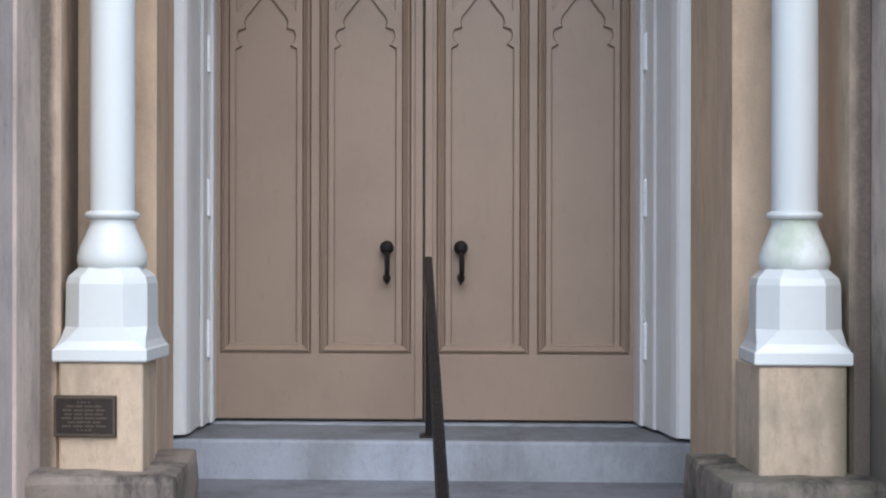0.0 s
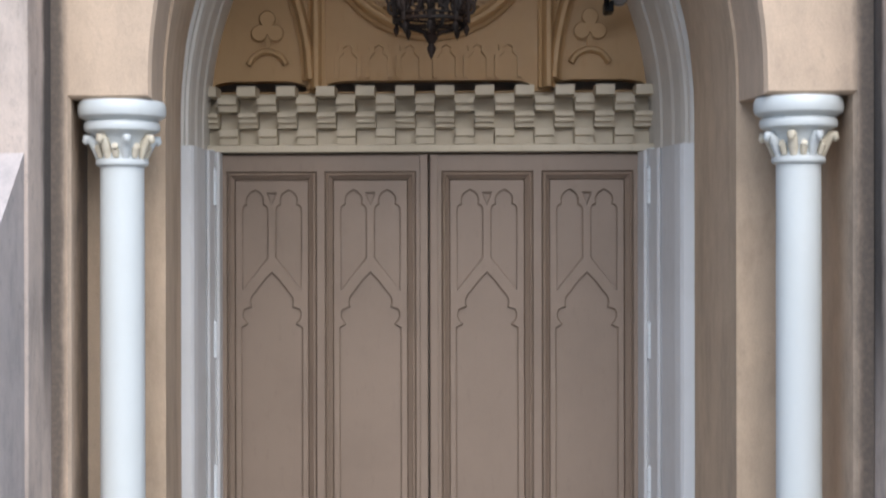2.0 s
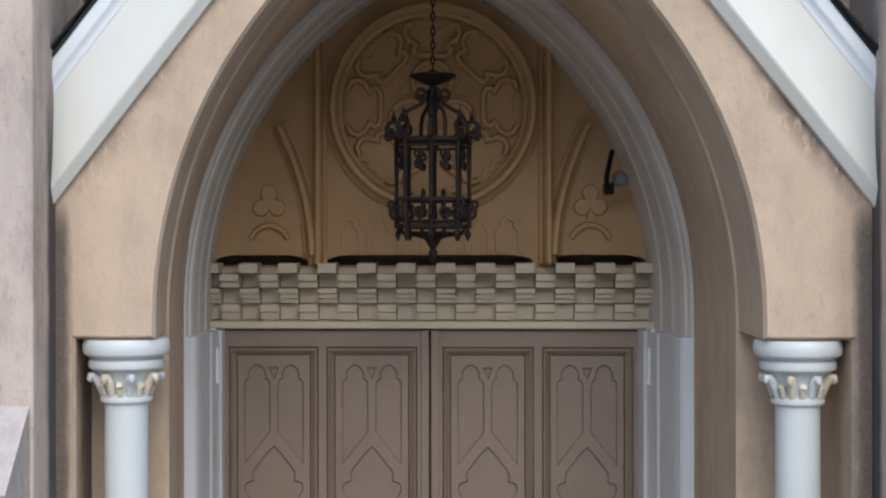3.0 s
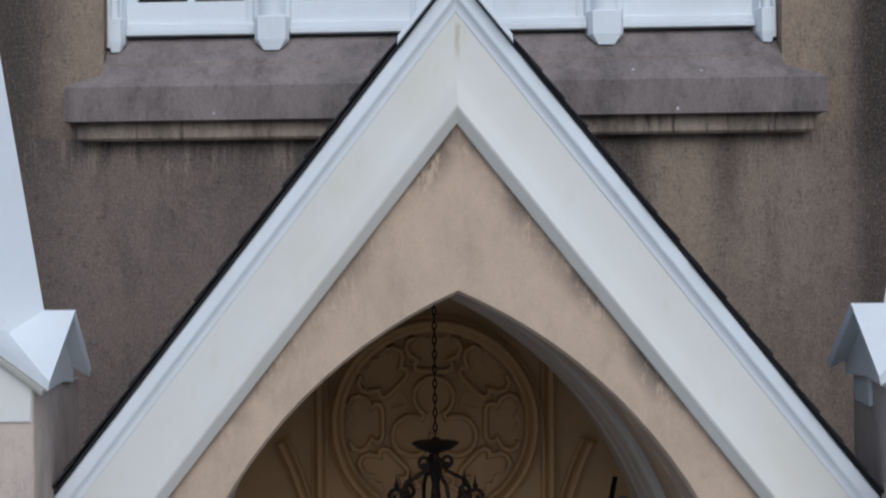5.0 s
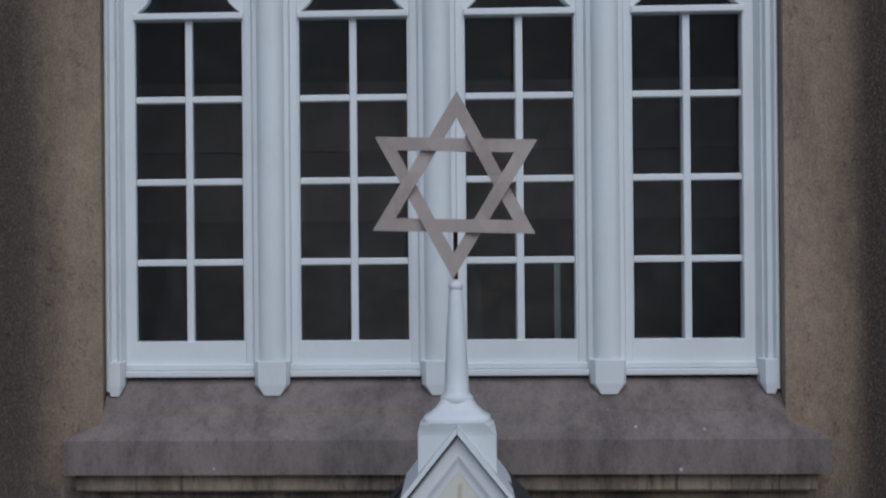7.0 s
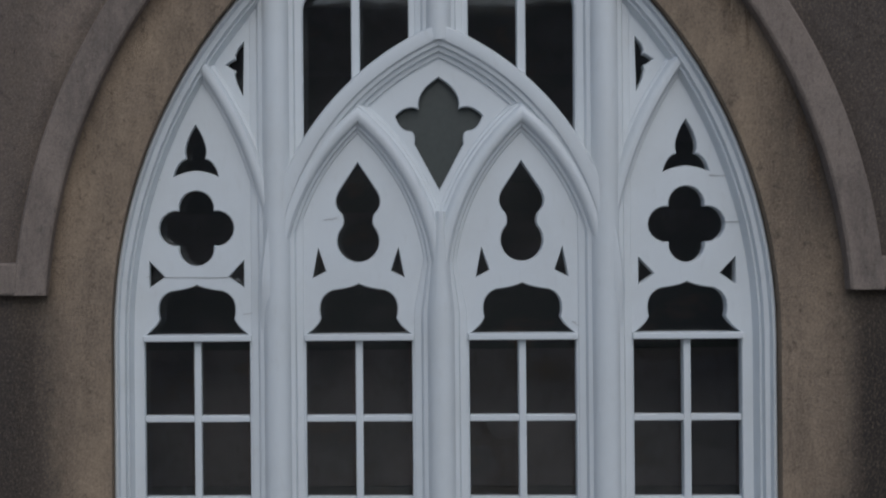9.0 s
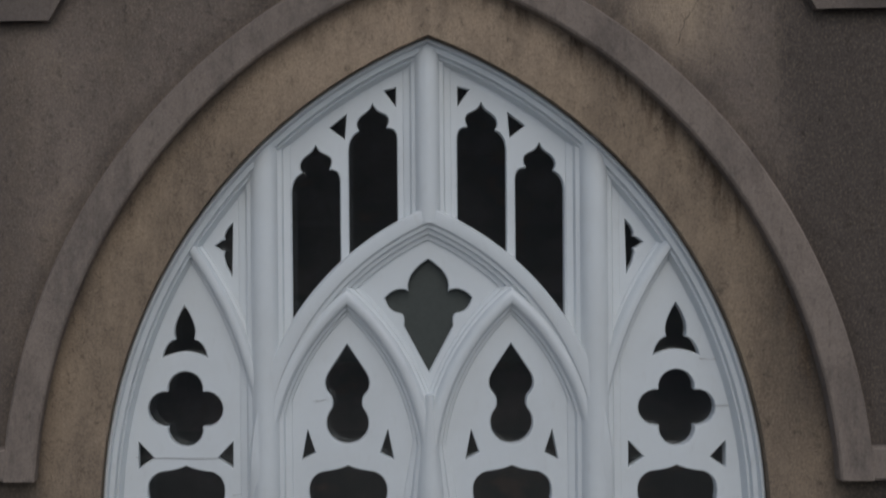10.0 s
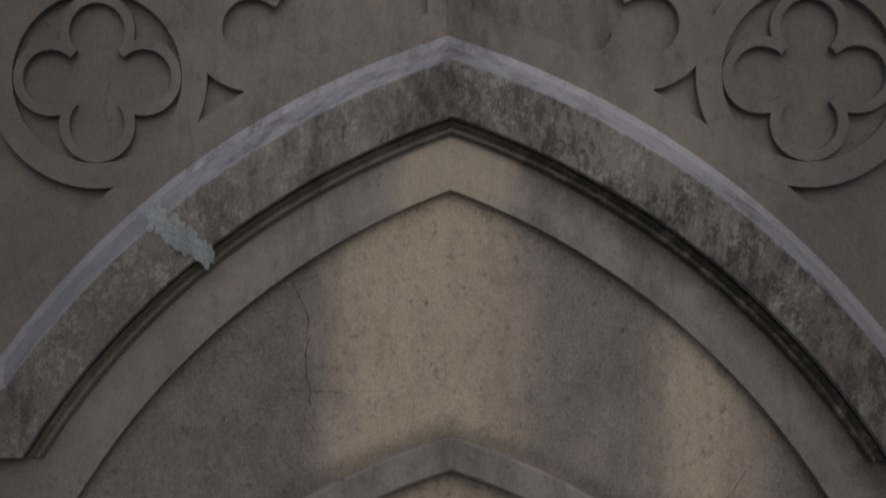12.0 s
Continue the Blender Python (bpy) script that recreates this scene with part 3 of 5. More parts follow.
def foil(cx, cz, dist, r, lobes, turn=90, n=10):
    half = 180 / lobes
    th = half + math.degrees(math.asin(min(1, dist * math.sin(radians(half)) / r)))
    out = []
    for k in range(lobes):
        a = turn + k * 360 / lobes
        out += arc(cx + dist * math.cos(radians(a)), cz + dist * math.sin(radians(a)), r, a - th, a + th, n)
    return tidy(out)


def turned(pts):
    """The signed area of an outline."""
    return 0.5 * sum(a[0] * b[1] - b[0] * a[1] for a, b in zip(pts, pts[1:] + pts[:1]))


def eased(pts, d):
    """An anticlockwise outline set inwards by d (outwards for d below 0)."""
    out = []
    n = len(pts)
    for k in range(n):
        p, q, r = Vector(pts[k - 1]), Vector(pts[k]), Vector(pts[(k + 1) % n])
        a, b = (q - p).normalized(), (r - q).normalized()
        na, nb = Vector((-a.y, a.x)), Vector((-b.y, b.x))
        m = (na + nb) / max(0.5, 1 + na.dot(nb))
        out.append((q.x + d * m.x, q.y + d * m.y))
    return out


def inside(p, pts):
    odd = False
    for a, b in zip(pts, pts[1:] + pts[:1]):
        if (a[1] > p[1]) != (b[1] > p[1]) and p[0] < (b[0] - a[0]) * (p[1] - a[1]) / (b[1] - a[1]) + a[0]:
            odd = not odd
    return odd


def plate(outline, holes, y0, y1, bevel=0.0):
    """A flat slab in the facade's plane between the depths y0 (front) and y1, with holes, its front edges eased by bevel."""
    loops = []
    for n, pts in enumerate((outline, *holes)):
        pts = tidy(pts)
        loops.append(pts if turned(pts) > 0 else pts[::-1])
    front = [eased(p, bevel if n == 0 else -bevel) if bevel else p for n, p in enumerate(loops)]
    flat, edges = [], []
    for p in front:
        s = len(flat)
        flat += [Vector(q) for q in p]
        edges += [(s + k, s + (k + 1) % len(p)) for k in range(len(p))]
    co, _, faces, orig, _, _ = delaunay_2d_cdt(flat, edges, [], 0, 1e-6)
    bm = bmesh.new()
    vf = [bm.verts.new((c.x, y0, c.y)) for c in co]
    vb = [bm.verts.new((c.x, y1, c.y)) for c in co]
    where = {}
    for new_i, olds in enumerate(orig):
        for o in olds:
            where[o] = new_i
    for f in faces:
        c = sum((co[k] for k in f), Vector((0, 0))) / len(f)
        if inside(c, front[0]) and not any(inside(c, q) for q in front[1:]):
            bm.faces.new([vf[k] for k in f])
            bm.faces.new([vb[k] for k in reversed(f)])
    s = 0
    for p, q in zip(loops, front):
        n = len(p)
        mid = [bm.verts.new((x, y0 + bevel, z)) for x, z in p] if bevel else None
        for k in range(n):
            j = (k + 1) % n
            a, b = where[s + k], where[s + j]
            if a == b:
                continue
            if bevel:
                bm.faces.new((vf[a], vf[b], mid[j], mid[k]))
                bm.faces.new((mid[k], mid[j], vb[b], vb[a]))
            else:
                bm.faces.new((vf[a], vf[b], vb[b], vb[a]))
        s += n
    loose = [v for v in bm.verts if not v.link_faces]
    bmesh.ops.delete(bm, geom=loose, context="VERTS")
    return bm


def cut_below(bm, z):
    """Cuts away all that lies under the height z."""
    r = bmesh.ops.bisect_plane(bm, geom=bm.verts[:] + bm.edges[:] + bm.faces[:], plane_co=(0, 0, z), plane_no=(0, 0, 1), clear_inner=True)
    bmesh.ops.holes_fill(bm, edges=[e for e in r["geom_cut"] if isinstance(e, bmesh.types.BMEdge)])
    return bm


def sweep(path, profile, closed=False, bm=None, ring=True):
    """Runs a profile of (outward offset, depth) along a path of (x, z), mitred at its corners. ring: the profile is a closed loop."""
    bm = bm or bmesh.new()
    path = [Vector(p) for p in path]
    n = len(path)
    rows = []
    for k in range(n):
        a = path[k] - path[k - 1] if k or closed else path[1] - path[0]
        b = path[(k + 1) % n] - path[k] if k < n - 1 or closed else a
        a, b = a.normalized(), b.normalized()
        na, nb = Vector((-a.y, a.x)), Vector((-b.y, b.x))
        m = (na + nb) / max(0.25, 1 + na.dot(nb))
        rows.append([bm.verts.new((path[k].x + o * m.x, d, path[k].y + o * m.y)) for o, d in profile])
    c = len(profile)
    for k in range(n if closed else n - 1):
        r0, r1 = rows[k], rows[(k + 1) % n]
        for j in range(c if ring else c - 1):
            bm.faces.new((r0[j], r0[(j + 1) % c], r1[(j + 1) % c], r1[j]))
    if ring and not closed:
        for r in (rows[0], rows[-1]):
            try:
                bm.faces.new(r)
            except ValueError:
                pass
    return bm


def lathe(cx, cy, profile, seg=32, bm=None, turn=0.0):
    """A turned body from (radius, height) pairs."""
    bm = bm or bmesh.new()
    rows = []
    for r, z in profile:
        rows.append([bm.verts.new((cx + r * math.cos(turn + math.tau * k / seg), cy + r * math.sin(turn + math.tau * k / seg), z)) for k in range(seg)])
    for a, b in zip(rows, rows[1:]):
        for k in range(seg):
            bm.faces.new((a[k], a[(k + 1) % seg], b[(k + 1) % seg], b[k]))
    bm.faces.new(rows[0][::-1])
    bm.faces.new(rows[-1])
    return bm


def tube(pts, r, seg=8, bm=None, closed=False):
    """A round bar along 3D points."""
    bm = bm or bmesh.new()
    pts = [Vector(p) for p in pts]
    n = len(pts)
    rows = []
    for k in range(n):
        a = pts[k - 1] if k or closed else pts[0]
        b = pts[(k + 1) % n] if k < n - 1 or closed else pts[-1]
        d = (b - a).normalized()
        u = d.cross(Vector((0, 1, 0)) if abs(d.y) < 0.9 else Vector((1, 0, 0))).normalized()
        w = d.cross(u)
        rr = r[k] if isinstance(r, (list, tuple)) else r
        rows.append([bm.verts.new(pts[k] + rr * (math.cos(math.tau * j / seg) * u + math.sin(math.tau * j / seg) * w)) for j in range(seg)])
    for k in range(n if closed else n - 1):
        a, b = rows[k], rows[(k + 1) % n]
        for j in range(seg):
            bm.faces.new((a[j], a[(j + 1) % seg], b[(j + 1) % seg], b[j]))
    if not closed:
        bm.faces.new(rows[0][::-1])
        bm.faces.new(rows[-1])
    return bm


def loft(loops, cap=True, bm=None):
    """Joins closed loops of 3D points that have the same count."""
    bm = bm or bmesh.new()
    rows = [[bm.verts.new(p) for p in loop] for loop in loops]
    for a, b in zip(rows, rows[1:]):
        for k in range(len(a)):
            bm.faces.new((a[k], a[(k + 1) % len(a)], b[(k + 1) % len(a)], b[k]))
    if cap:
        bm.faces.new(rows[0][::-1])
        bm.faces.new(rows[-1])
    return bm


def square(hx, hy, z, cx, cy, cut=0.0):
    """A rectangle with its corners cut, as eight points at the height z."""
    c = max(cut, 1e-3)
    return [(cx + a, cy + b, z) for a, b in ((hx - c, -hy), (hx, -hy + c), (hx, hy - c), (hx - c, hy), (-hx + c, hy), (-hx, hy - c), (-hx, -hy + c), (-hx + c, -hy))]


# ---- the large structure ----
def ground():
    bm = bmesh.new()
    n = 24
    c = bm.verts.new((0, -2, 0.06))
    inner = [bm.verts.new((14 * math.cos(math.tau * k / n), -2 + 14 * math.sin(math.tau * k / n), 0.06)) for k in range(n)]
    outer = [bm.verts.new((3000 * math.cos(math.tau * k / n), -2 + 3000 * math.sin(math.tau * k / n), 0.06)) for k in range(n)]
    for k in range(n):
        j = (k + 1) % n
        bm.faces.new((c, inner[k], inner[j]))
        bm.faces.new((inner[k], outer[k], outer[j], inner[j]))
    tagged(part("ground", bm, M_GROUND), "grey paved ground before the stucco facade", "ground", kind="structure")


ground()

# an added wall far behind the camera, only there to set what the panes reflect
bm = box(-90, 90, -61, -60, 0.06, 30, bevel=0.05)
tagged(part("wall_opposite", bm, M_BUTT), "plain unseen wall added for the panes to reflect", "wall", kind="structure")

# the tall wall, with the great window's opening and the doorway cut through it
wall = thing("wall_front", (0, -0.3, 0.06), "tall tan stucco wall with dark rain and soot stains", "wall", kind="structure")
top = wide_arch(3.9, 11.6)
outline = [(-4.6, 0.06), (-4.6, 11.6)] + top + [(4.6, 11.6), (4.6, 0.06), (1.27, 0.06)] + pointed(1.27, 3.7, 5.60, 0.07)[::-1] + [(-1.27, 0.06)]
window_hole = pointed(1.752, 8.78, 11.328, 6.7)
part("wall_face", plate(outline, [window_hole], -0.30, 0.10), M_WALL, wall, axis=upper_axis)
part("spandrel_wall", plate([(-4.6, 11.4), (-4.6, 15.3), (4.6, 15.3), (4.6, 11.4)], [], -0.186, 0.11), M_SPAN, wall, "dark grey weathered cement spandrel", axis=upper_axis)
part("coping", box(-4.65, 4.65, -0.42, 0.2, 15.3, 15.5, bevel=0.02), M_LEDGE, wall)

# the plain body of the building behind the front
body = thing("building", (-0.1, 6, 0.06), "plain tan stucco body behind the front wall", "building", kind="structure")
for x0, x1, y0, y1 in ((-4.75, -4.45, 0.16, 12.0), (4.25, 4.55, 0.16, 12.0), (-4.44, 4.24, 11.7, 12.0)):
    part("wall", box(x0, x1, y0, y1, 0.06, 11.4, bevel=0.01), M_BUTT, body)
for s in (-1, 1):
    ring = [(-0.1, 15.1), (-0.1 + s * 4.85, 11.4), (-0.1 + s * 4.85, 11.25), (-0.1, 14.93)]
    part("roof_slope", loft([[(x, y, z) for x, z in ring] for y in (0.2, 12.2)]), M_SHINGLE, body, "dark shingle roof slope")
part("rear_gable", loft([[(-4.4, y, 11.2), (4.2, y, 11.2), (-0.1, y, 14.7)] for y in (11.75, 11.95)]), M_BUTT, body)

# the flat arch band and the heavy weathered mould over it, each with a level return at its foot
BAND = [(0, -0.28), (0, -0.333), (0.06, -0.336), (0.40, -0.336), (0.40, -0.28)]
part("arch_band", cut_below(sweep(wide_arch(3.83, 10.9), BAND), 11.42), M_BAND, wall, "smooth brown stucco arch band", axis=upper_axis)
BEAD = [(0, -0.2), (0, -0.35), (0.012, -0.358), (0.026, -0.35), (0.034, -0.342), (0.05, -0.352), (0.060, -0.360), (0.070, -0.350), (0.0735, -0.2)]
part("mould_bead", cut_below(sweep(wide_arch(4.095, 11.25), BEAD), 11.72), M_BEAD, wall, "mossy double bead under the hood mould", axis=upper_axis)
MOULD = [(0.0745, -0.2), (0.0745, -0.368), (0.085, -0.377), (0.345, -0.381), (0.36, -0.373), (0.36, -0.2)]
part("hood_mould", cut_below(sweep(wide_arch(4.095, 11.25), MOULD), 11.72), M_MOULD, wall, "heavy soot-blackened stone hood mould", axis=upper_axis)
WEATHER = [(0.352, -0.15), (0.352, -0.376), (0.362, -0.376), (0.468, -0.232), (0.509, -0.219), (0.509, -0.15)]
part("weathering", cut_below(sweep(wide_arch(4.095, 11.25), WEATHER), 11.9), M_PALE, wall, "pale sloped top of the mould", axis=upper_axis)
HOOD = [(0, -0.28), (0, -0.345), (0.012, -0.351), (0.158, -0.354), (0.17, -0.346), (0.17, -0.28)]
part("window_hood", cut_below(sweep(wide_arch(2.955, 8.9, 0.87, 8.833), HOOD), 9.015), M_BAND, wall, "flat brown stucco hood over the window arch", axis=upper_axis)
for s in (-1, 1):
    for name, prof, z, a, m in (("band_return", BAND, 11.42, 2.03, M_BAND), ("mould_return", MOULD, 11.72, 2.2, M_MOULD), ("bead_return", BEAD, 11.72, 2.2, M_BEAD), ("mould_return", WEATHER, 11.72, 2.3, M_PALE), ("hood_return", HOOD, 9.015, 2.1, M_BAND)):
        b = 4.6 if a < 2.05 or z > 11.5 else 2.75
        line = [(-b, z), (-a, z)] if s < 0 else [(a, z), (b, z)]
        part(name, sweep(line, [(o, d + 0.0025) for o, d in prof]), m, wall, axis=upper_axis)

# raised tracery of the spandrels: one pierced sheet, the roundels and their quatrefoils
def on_arch(r, u):
    return 9.505 + math.sqrt(r * r - (abs(u) + 1.332) ** 2)


lower = wide_arch(4.60, 12.1)
upper = wide_arch(4.772, 12.2)
side = [p for p in upper if p[0] < -1.085]
edge = side + arc(-1.03, 13.985, 0.36, 262, 112, 16) + [(-1.12, 14.6)]
o = edge + [(-x, z) for x, z in reversed(edge)] + lower[::-1]
eye = arc(-1.06, 13.99, 0.157, 48, 318, 20) + curve3((-0.935, 13.885), (-0.885, 13.90), (-0.865, 13.95), 5) + curve3((-0.865, 13.95), (-0.85, 13.86), (-0.77, 13.845), 6)
eye += [(-0.70 + 0.572 * k / 6, on_arch(4.785, -0.70 + 0.572 * k / 6)) for k in range(7)] + [(-0.128, 14.45), (-0.80, 14.45), (-0.84, 14.25), (-0.90, 14.145), (-0.93, 14.10)]
part("spandrel_tracery", plate(o, [[(x + 0.02, z - 0.025) for x, z in eye], [(-x, z - 0.015) for x, z in eye]], -0.216, -0.15, 0.0018), M_SPAN, wall, "raised grey cement tracery with cusped lobes", axis=upper_axis)
part("middle_joint", box(-0.004, 0.004, -0.2175, -0.2, 13.95, 14.6), M_MOULD, wall, axis=upper_axis)
for s in (-1, 1):
    cz = 13.705
    for cx in (s * 1.883 + 0.012, s * 3.54 + 0.012):
        part("roundel", plate(arc(cx, cz, 0.593, 0, 360, 72)[:-1], [arc(cx, cz, 0.457, 0, 360, 72)[:-1]], -0.2168, -0.15, 0.0018), M_SPAN, wall, "raised cement roundel ring", axis=upper_axis)
    cx = s * 1.883 + 0.012
    part("quatrefoil", plate(foil(cx, cz, 0.25, 0.205, 4, n=18), [foil(cx, cz, 0.25, 0.15, 4, n=18)], -0.212, -0.15, 0.0018), M_SPAN, wall, "raised cement quatrefoil band", axis=upper_axis)


def crack(points, r, y, name="crack"):
    """A thin dark crack that wanders between its points."""
    pts = []
    for a, b in zip(points, points[1:]):
        for k in range(7):
            t = k / 7
            pts.append((a[0] + (b[0] - a[0]) * t + random.uniform(-0.008, 0.008), y, a[1] + (b[1] - a[1]) * t + random.uniform(-0.006, 0.006)))
    pts.append((points[-1][0], y, points[-1][1]))
    part(name, tube(pts, [0.75 * r * random.uniform(0.3, 1.4) for _ in pts], 5), M_CRACK, wall, "thin dark crack")


crack([(-0.98, 12.62), (-0.90, 12.45), (-0.91, 12.2), (-0.88, 11.98)], 0.0045, -0.300)
crack([(-0.89, 12.06), (-0.78, 12.05), (-0.70, 12.04)], 0.003, -0.300)
crack([(-0.89, 12.06), (-1.02, 12.06), (-1.08, 11.98), (-1.22, 11.83)], 0.003, -0.300)
crack([(-0.90, 12.04), (-0.92, 11.92), (-0.86, 11.85)], 0.003, -0.300)
crack([(1.36, 11.65), (1.27, 11.52), (1.17, 11.38), (1.12, 11.25)], 0.003, -0.300)
crack([(-1.98, 13.70), (-2.02, 13.55), (-1.98, 13.38), (-2.03, 13.25)], 0.0028, -0.186)
crack([(-1.20, 13.98), (-1.19, 13.80)], 0.0025, -0.186)
crack([(-2.62, 13.90), (-2.2, 13.86)], 0.0025, -0.186)
bm = bmesh.new()
lump = random.Random(41)
for k in range(420):
    t = lump.random()
    x = -1.69 + 0.31 * t + lump.gauss(0, 0.016)
    z = 12.975 - 0.235 * t + lump.gauss(0, 0.028 if t < 0.7 else 0.02)
    r = lump.uniform(0.010, 0.026) * (1.0 if t < 0.8 else 0.8)
    bmesh.ops.create_icosphere(bm, subdivisions=1, radius=r, matrix=pose(x, -0.3825, z, 0, lump.uniform(0, 360), 0) @ Matrix.Diagonal((1.3, 0.12, 0.9, 1.0)))
part("mortar_patch", bm, M_PATCH, wall, "pale rough repaired mortar patch", smooth=60)

# ---- the great window ----
window = thing("window_1", (-0.18, -0.27, 6.7), "tall white-painted Gothic tracery window with dark panes", "window", kind="structure")
ZS = 8.78


def inner_arch(inset, zb):
    """The window arch, set in by inset from the frame's outer edge, on the same centres."""
    r, c = 2.7256 - inset, 0.9756
    return pointed(1.75 - inset, ZS, ZS + math.sqrt(r * r - c * c), zb)


LIGHTS = (-1.31, -0.437, 0.437, 1.31)
holes = []
for u in LIGHTS:
    w = 0.2835
    holes.append([(u - w, 7.055), (u + w, 7.055), (u + w, 8.753), (u - w, 8.753)])
    half = [(0.0, 8.789), (0.278, 8.789)] + curve3((0.278, 8.789), (0.215, 8.83), (0.20, 8.875), 5) + curve3((0.205, 8.89), (0.222, 8.99), (0.14, 9.022), 6) + curve3((0.14, 9.022), (0.05, 9.03), (0.0, 9.055), 5)
    holes.append(mirrored(half, u))
    out = 1 if u > 0 else -1
    if abs(u) > 1:
        holes.append(foil(u, 9.361, 0.108, 0.094, 4))
        half = [(0.0, 9.672)] + curve3((0.0, 9.672), (0.06, 9.668), (0.122, 9.64), 5) + curve3((0.122, 9.64), (0.10, 9.725), (0.048, 9.735), 5) + curve3((0.048, 9.735), (0.075, 9.80), (0.0, 9.915), 6)
        holes.append(mirrored(half, u))
        for s in (-1, 1):
            holes.append([(u + s * 0.255, 9.185), (u + s * 0.255, 9.045), (u + s * 0.175, 9.10)])
        e = out * 1.045
        dagger = [(e + out * a, b) for a, b in ((0, 10.36), (0.03, 10.322), (0.045, 10.288), (0.04, 10.268), (0.06, 10.262), (0.095, 10.238), (0.062, 10.214), (0.042, 10.208), (0.048, 10.182), (0.036, 10.135), (0.006, 10.07))]
        holes.append(dagger)
    else:
        half = arc(0, 9.285, 0.112, -90, 42, 10) + curve3((0.083, 9.36), (0.068, 9.39), (0.085, 9.43), 4) + curve3((0.085, 9.43), (0.15, 9.49), (0.085, 9.575), 6) + [(0.0, 9.704)]
        holes.append(mirrored(half, u))
        for s in (-1, 1):
            holes.append([(u + s * 0.245, 9.09), (u + s * 0.215, 9.25), (u + s * 0.175, 9.125)])
half = [(0.0, 9.555), (0.13, 9.80)] + curve3((0.13, 9.80), (0.12, 9.86), (0.15, 9.87), 4) + curve3((0.15, 9.87), (0.21, 9.87), (0.232, 9.95), 5) + curve3((0.232, 9.95), (0.17, 10.02), (0.105, 9.985), 6) + curve3((0.105, 9.985), (0.125, 10.08), (0.0, 10.155), 6)
kite = mirrored(half)
holes.append(kite)


def over_big(u):
    return 9.02 + math.sqrt(1.515**2 - (abs(u) + 0.5455) ** 2)


for s in (-1, 1):
    for a, b, sh, ap in ((0.467, 0.725, 10.52, 10.768), (0.16, 0.419, 10.74, 10.985)):
        m, w = (a + b) / 2, (b - a) / 2
        foot = [(s * (b - (b - a) * k / 6), over_big(b - (b - a) * k / 6)) for k in range(7)]
        d = ap - sh
        r = curve3((w, sh), (w * 0.97, sh + d * 0.30), (w * 0.56, sh + d * 0.40), 6) + curve3((w * 0.56, sh + d * 0.42), (w * 0.82, sh + d * 0.62), (w * 0.30, sh + d * 0.80), 7) + curve3((w * 0.30, sh + d * 0.80), (w * 0.10, sh + d * 0.86), (0, ap), 4)
        # the heads lean with the arch: the outer shoulder sits lower
        head = [(s * (m - x), z + 0.055 * (x / w) ** 2) for x, z in r] + [(s * (m + x), z) for x, z in reversed(r)]
        holes.append(tidy(foot + head))
    holes.append([(s * 0.43, 10.93), (s * 0.52, 10.86), (s * 0.44, 10.80)])
    holes.append([(s * 0.165, 11.07), (s * 0.225, 11.055), (s * 0.165, 10.97)])
part("tracery_panel", plate(tidy(inner_arch(0.09, 6.9)), holes, -0.207, -0.16, 0.005), M_WHITE, window, "white painted plate tracery with pierced foils", axis=upper_axis)
prof = [(0, -0.1), (0, -0.258), (-0.010, -0.266), (-0.024, -0.266), (-0.032, -0.25), (-0.058, -0.25), (-0.066, -0.232), (-0.078, -0.236), (-0.088, -0.222), (-0.10, -0.205), (-0.10, -0.1)]
part("window_frame", sweep(tidy(inner_arch(0.0, 6.80)), prof), M_WHITE, window, "moulded white window frame", axis=upper_axis)


def both(half):
    """A moulding profile from its outer half, mirrored."""
    return half + [(-o, d) for o, d in reversed(half) if o > 0]


MULLION = both([(0.145, 0.03), (0.145, -0.004), (0.138, -0.010), (0.104, -0.014), (0.094, -0.026), (0.072, -0.030), (0.062, -0.044), (0.034, -0.056), (0.0, -0.059)])
RIB = both([(0.078, 0.03), (0.078, -0.004), (0.071, -0.012), (0.058, -0.013), (0.052, -0.026), (0.038, -0.028), (0.032, -0.042), (0.020, -0.049), (0.0, -0.051)])
THIN_RIB = both([(0.055, 0.03), (0.055, -0.004), (0.049, -0.014), (0.036, -0.016), (0.030, -0.032), (0.018, -0.041), (0.0, -0.043)])
# broad flat outside, three steps within
GREAT_RIB = [(0.088, 0.03), (0.088, -0.046), (0.080, -0.053), (0.030, -0.056), (0.012, -0.053), (0.004, -0.044), (-0.016, -0.042), (-0.022, -0.031), (-0.042, -0.029), (-0.048, -0.017), (-0.070, -0.015), (-0.076, -0.004), (-0.088, 0.03)]


def rib_at(path, profile, name="arch_rib"):
    bm = sweep(path, [(o, -0.20 + d) for o, d in profile])
    for v in bm.verts:
        if name == "arch_rib" and v.co.z < 8.6:
            v.co.y = max(v.co.y, -0.2) + 0.01
    if name == "mullion":
        # the middle mullion dies into the fork of the two arches
        for v in bm.verts:
            if 9.3 < v.co.z < 9.5:
                v.co.x *= 0.28
    part(name, bm, M_WHITE, window, axis=upper_axis, smooth=40)


for u in (-0.8735, 0.8735):
    rib_at([(u, 6.9), (u, 10.80)], MULLION, "mullion")
rib_at([(0.0, 6.9), (0.0, 8.9), (0.0, 9.44)], MULLION, "mullion")
rib_at([(0.0, 10.348), (0.0, 11.27)], [(o * 0.9, d) for o, d in MULLION], "mullion")
rib_at(pointed(0.8735, 9.02, 10.34, 8.5), GREAT_RIB)
for u in (-0.437, 0.437):
    rib_at(pointed(0.4367, 9.02, 9.96, 8.5, cx=u), RIB)
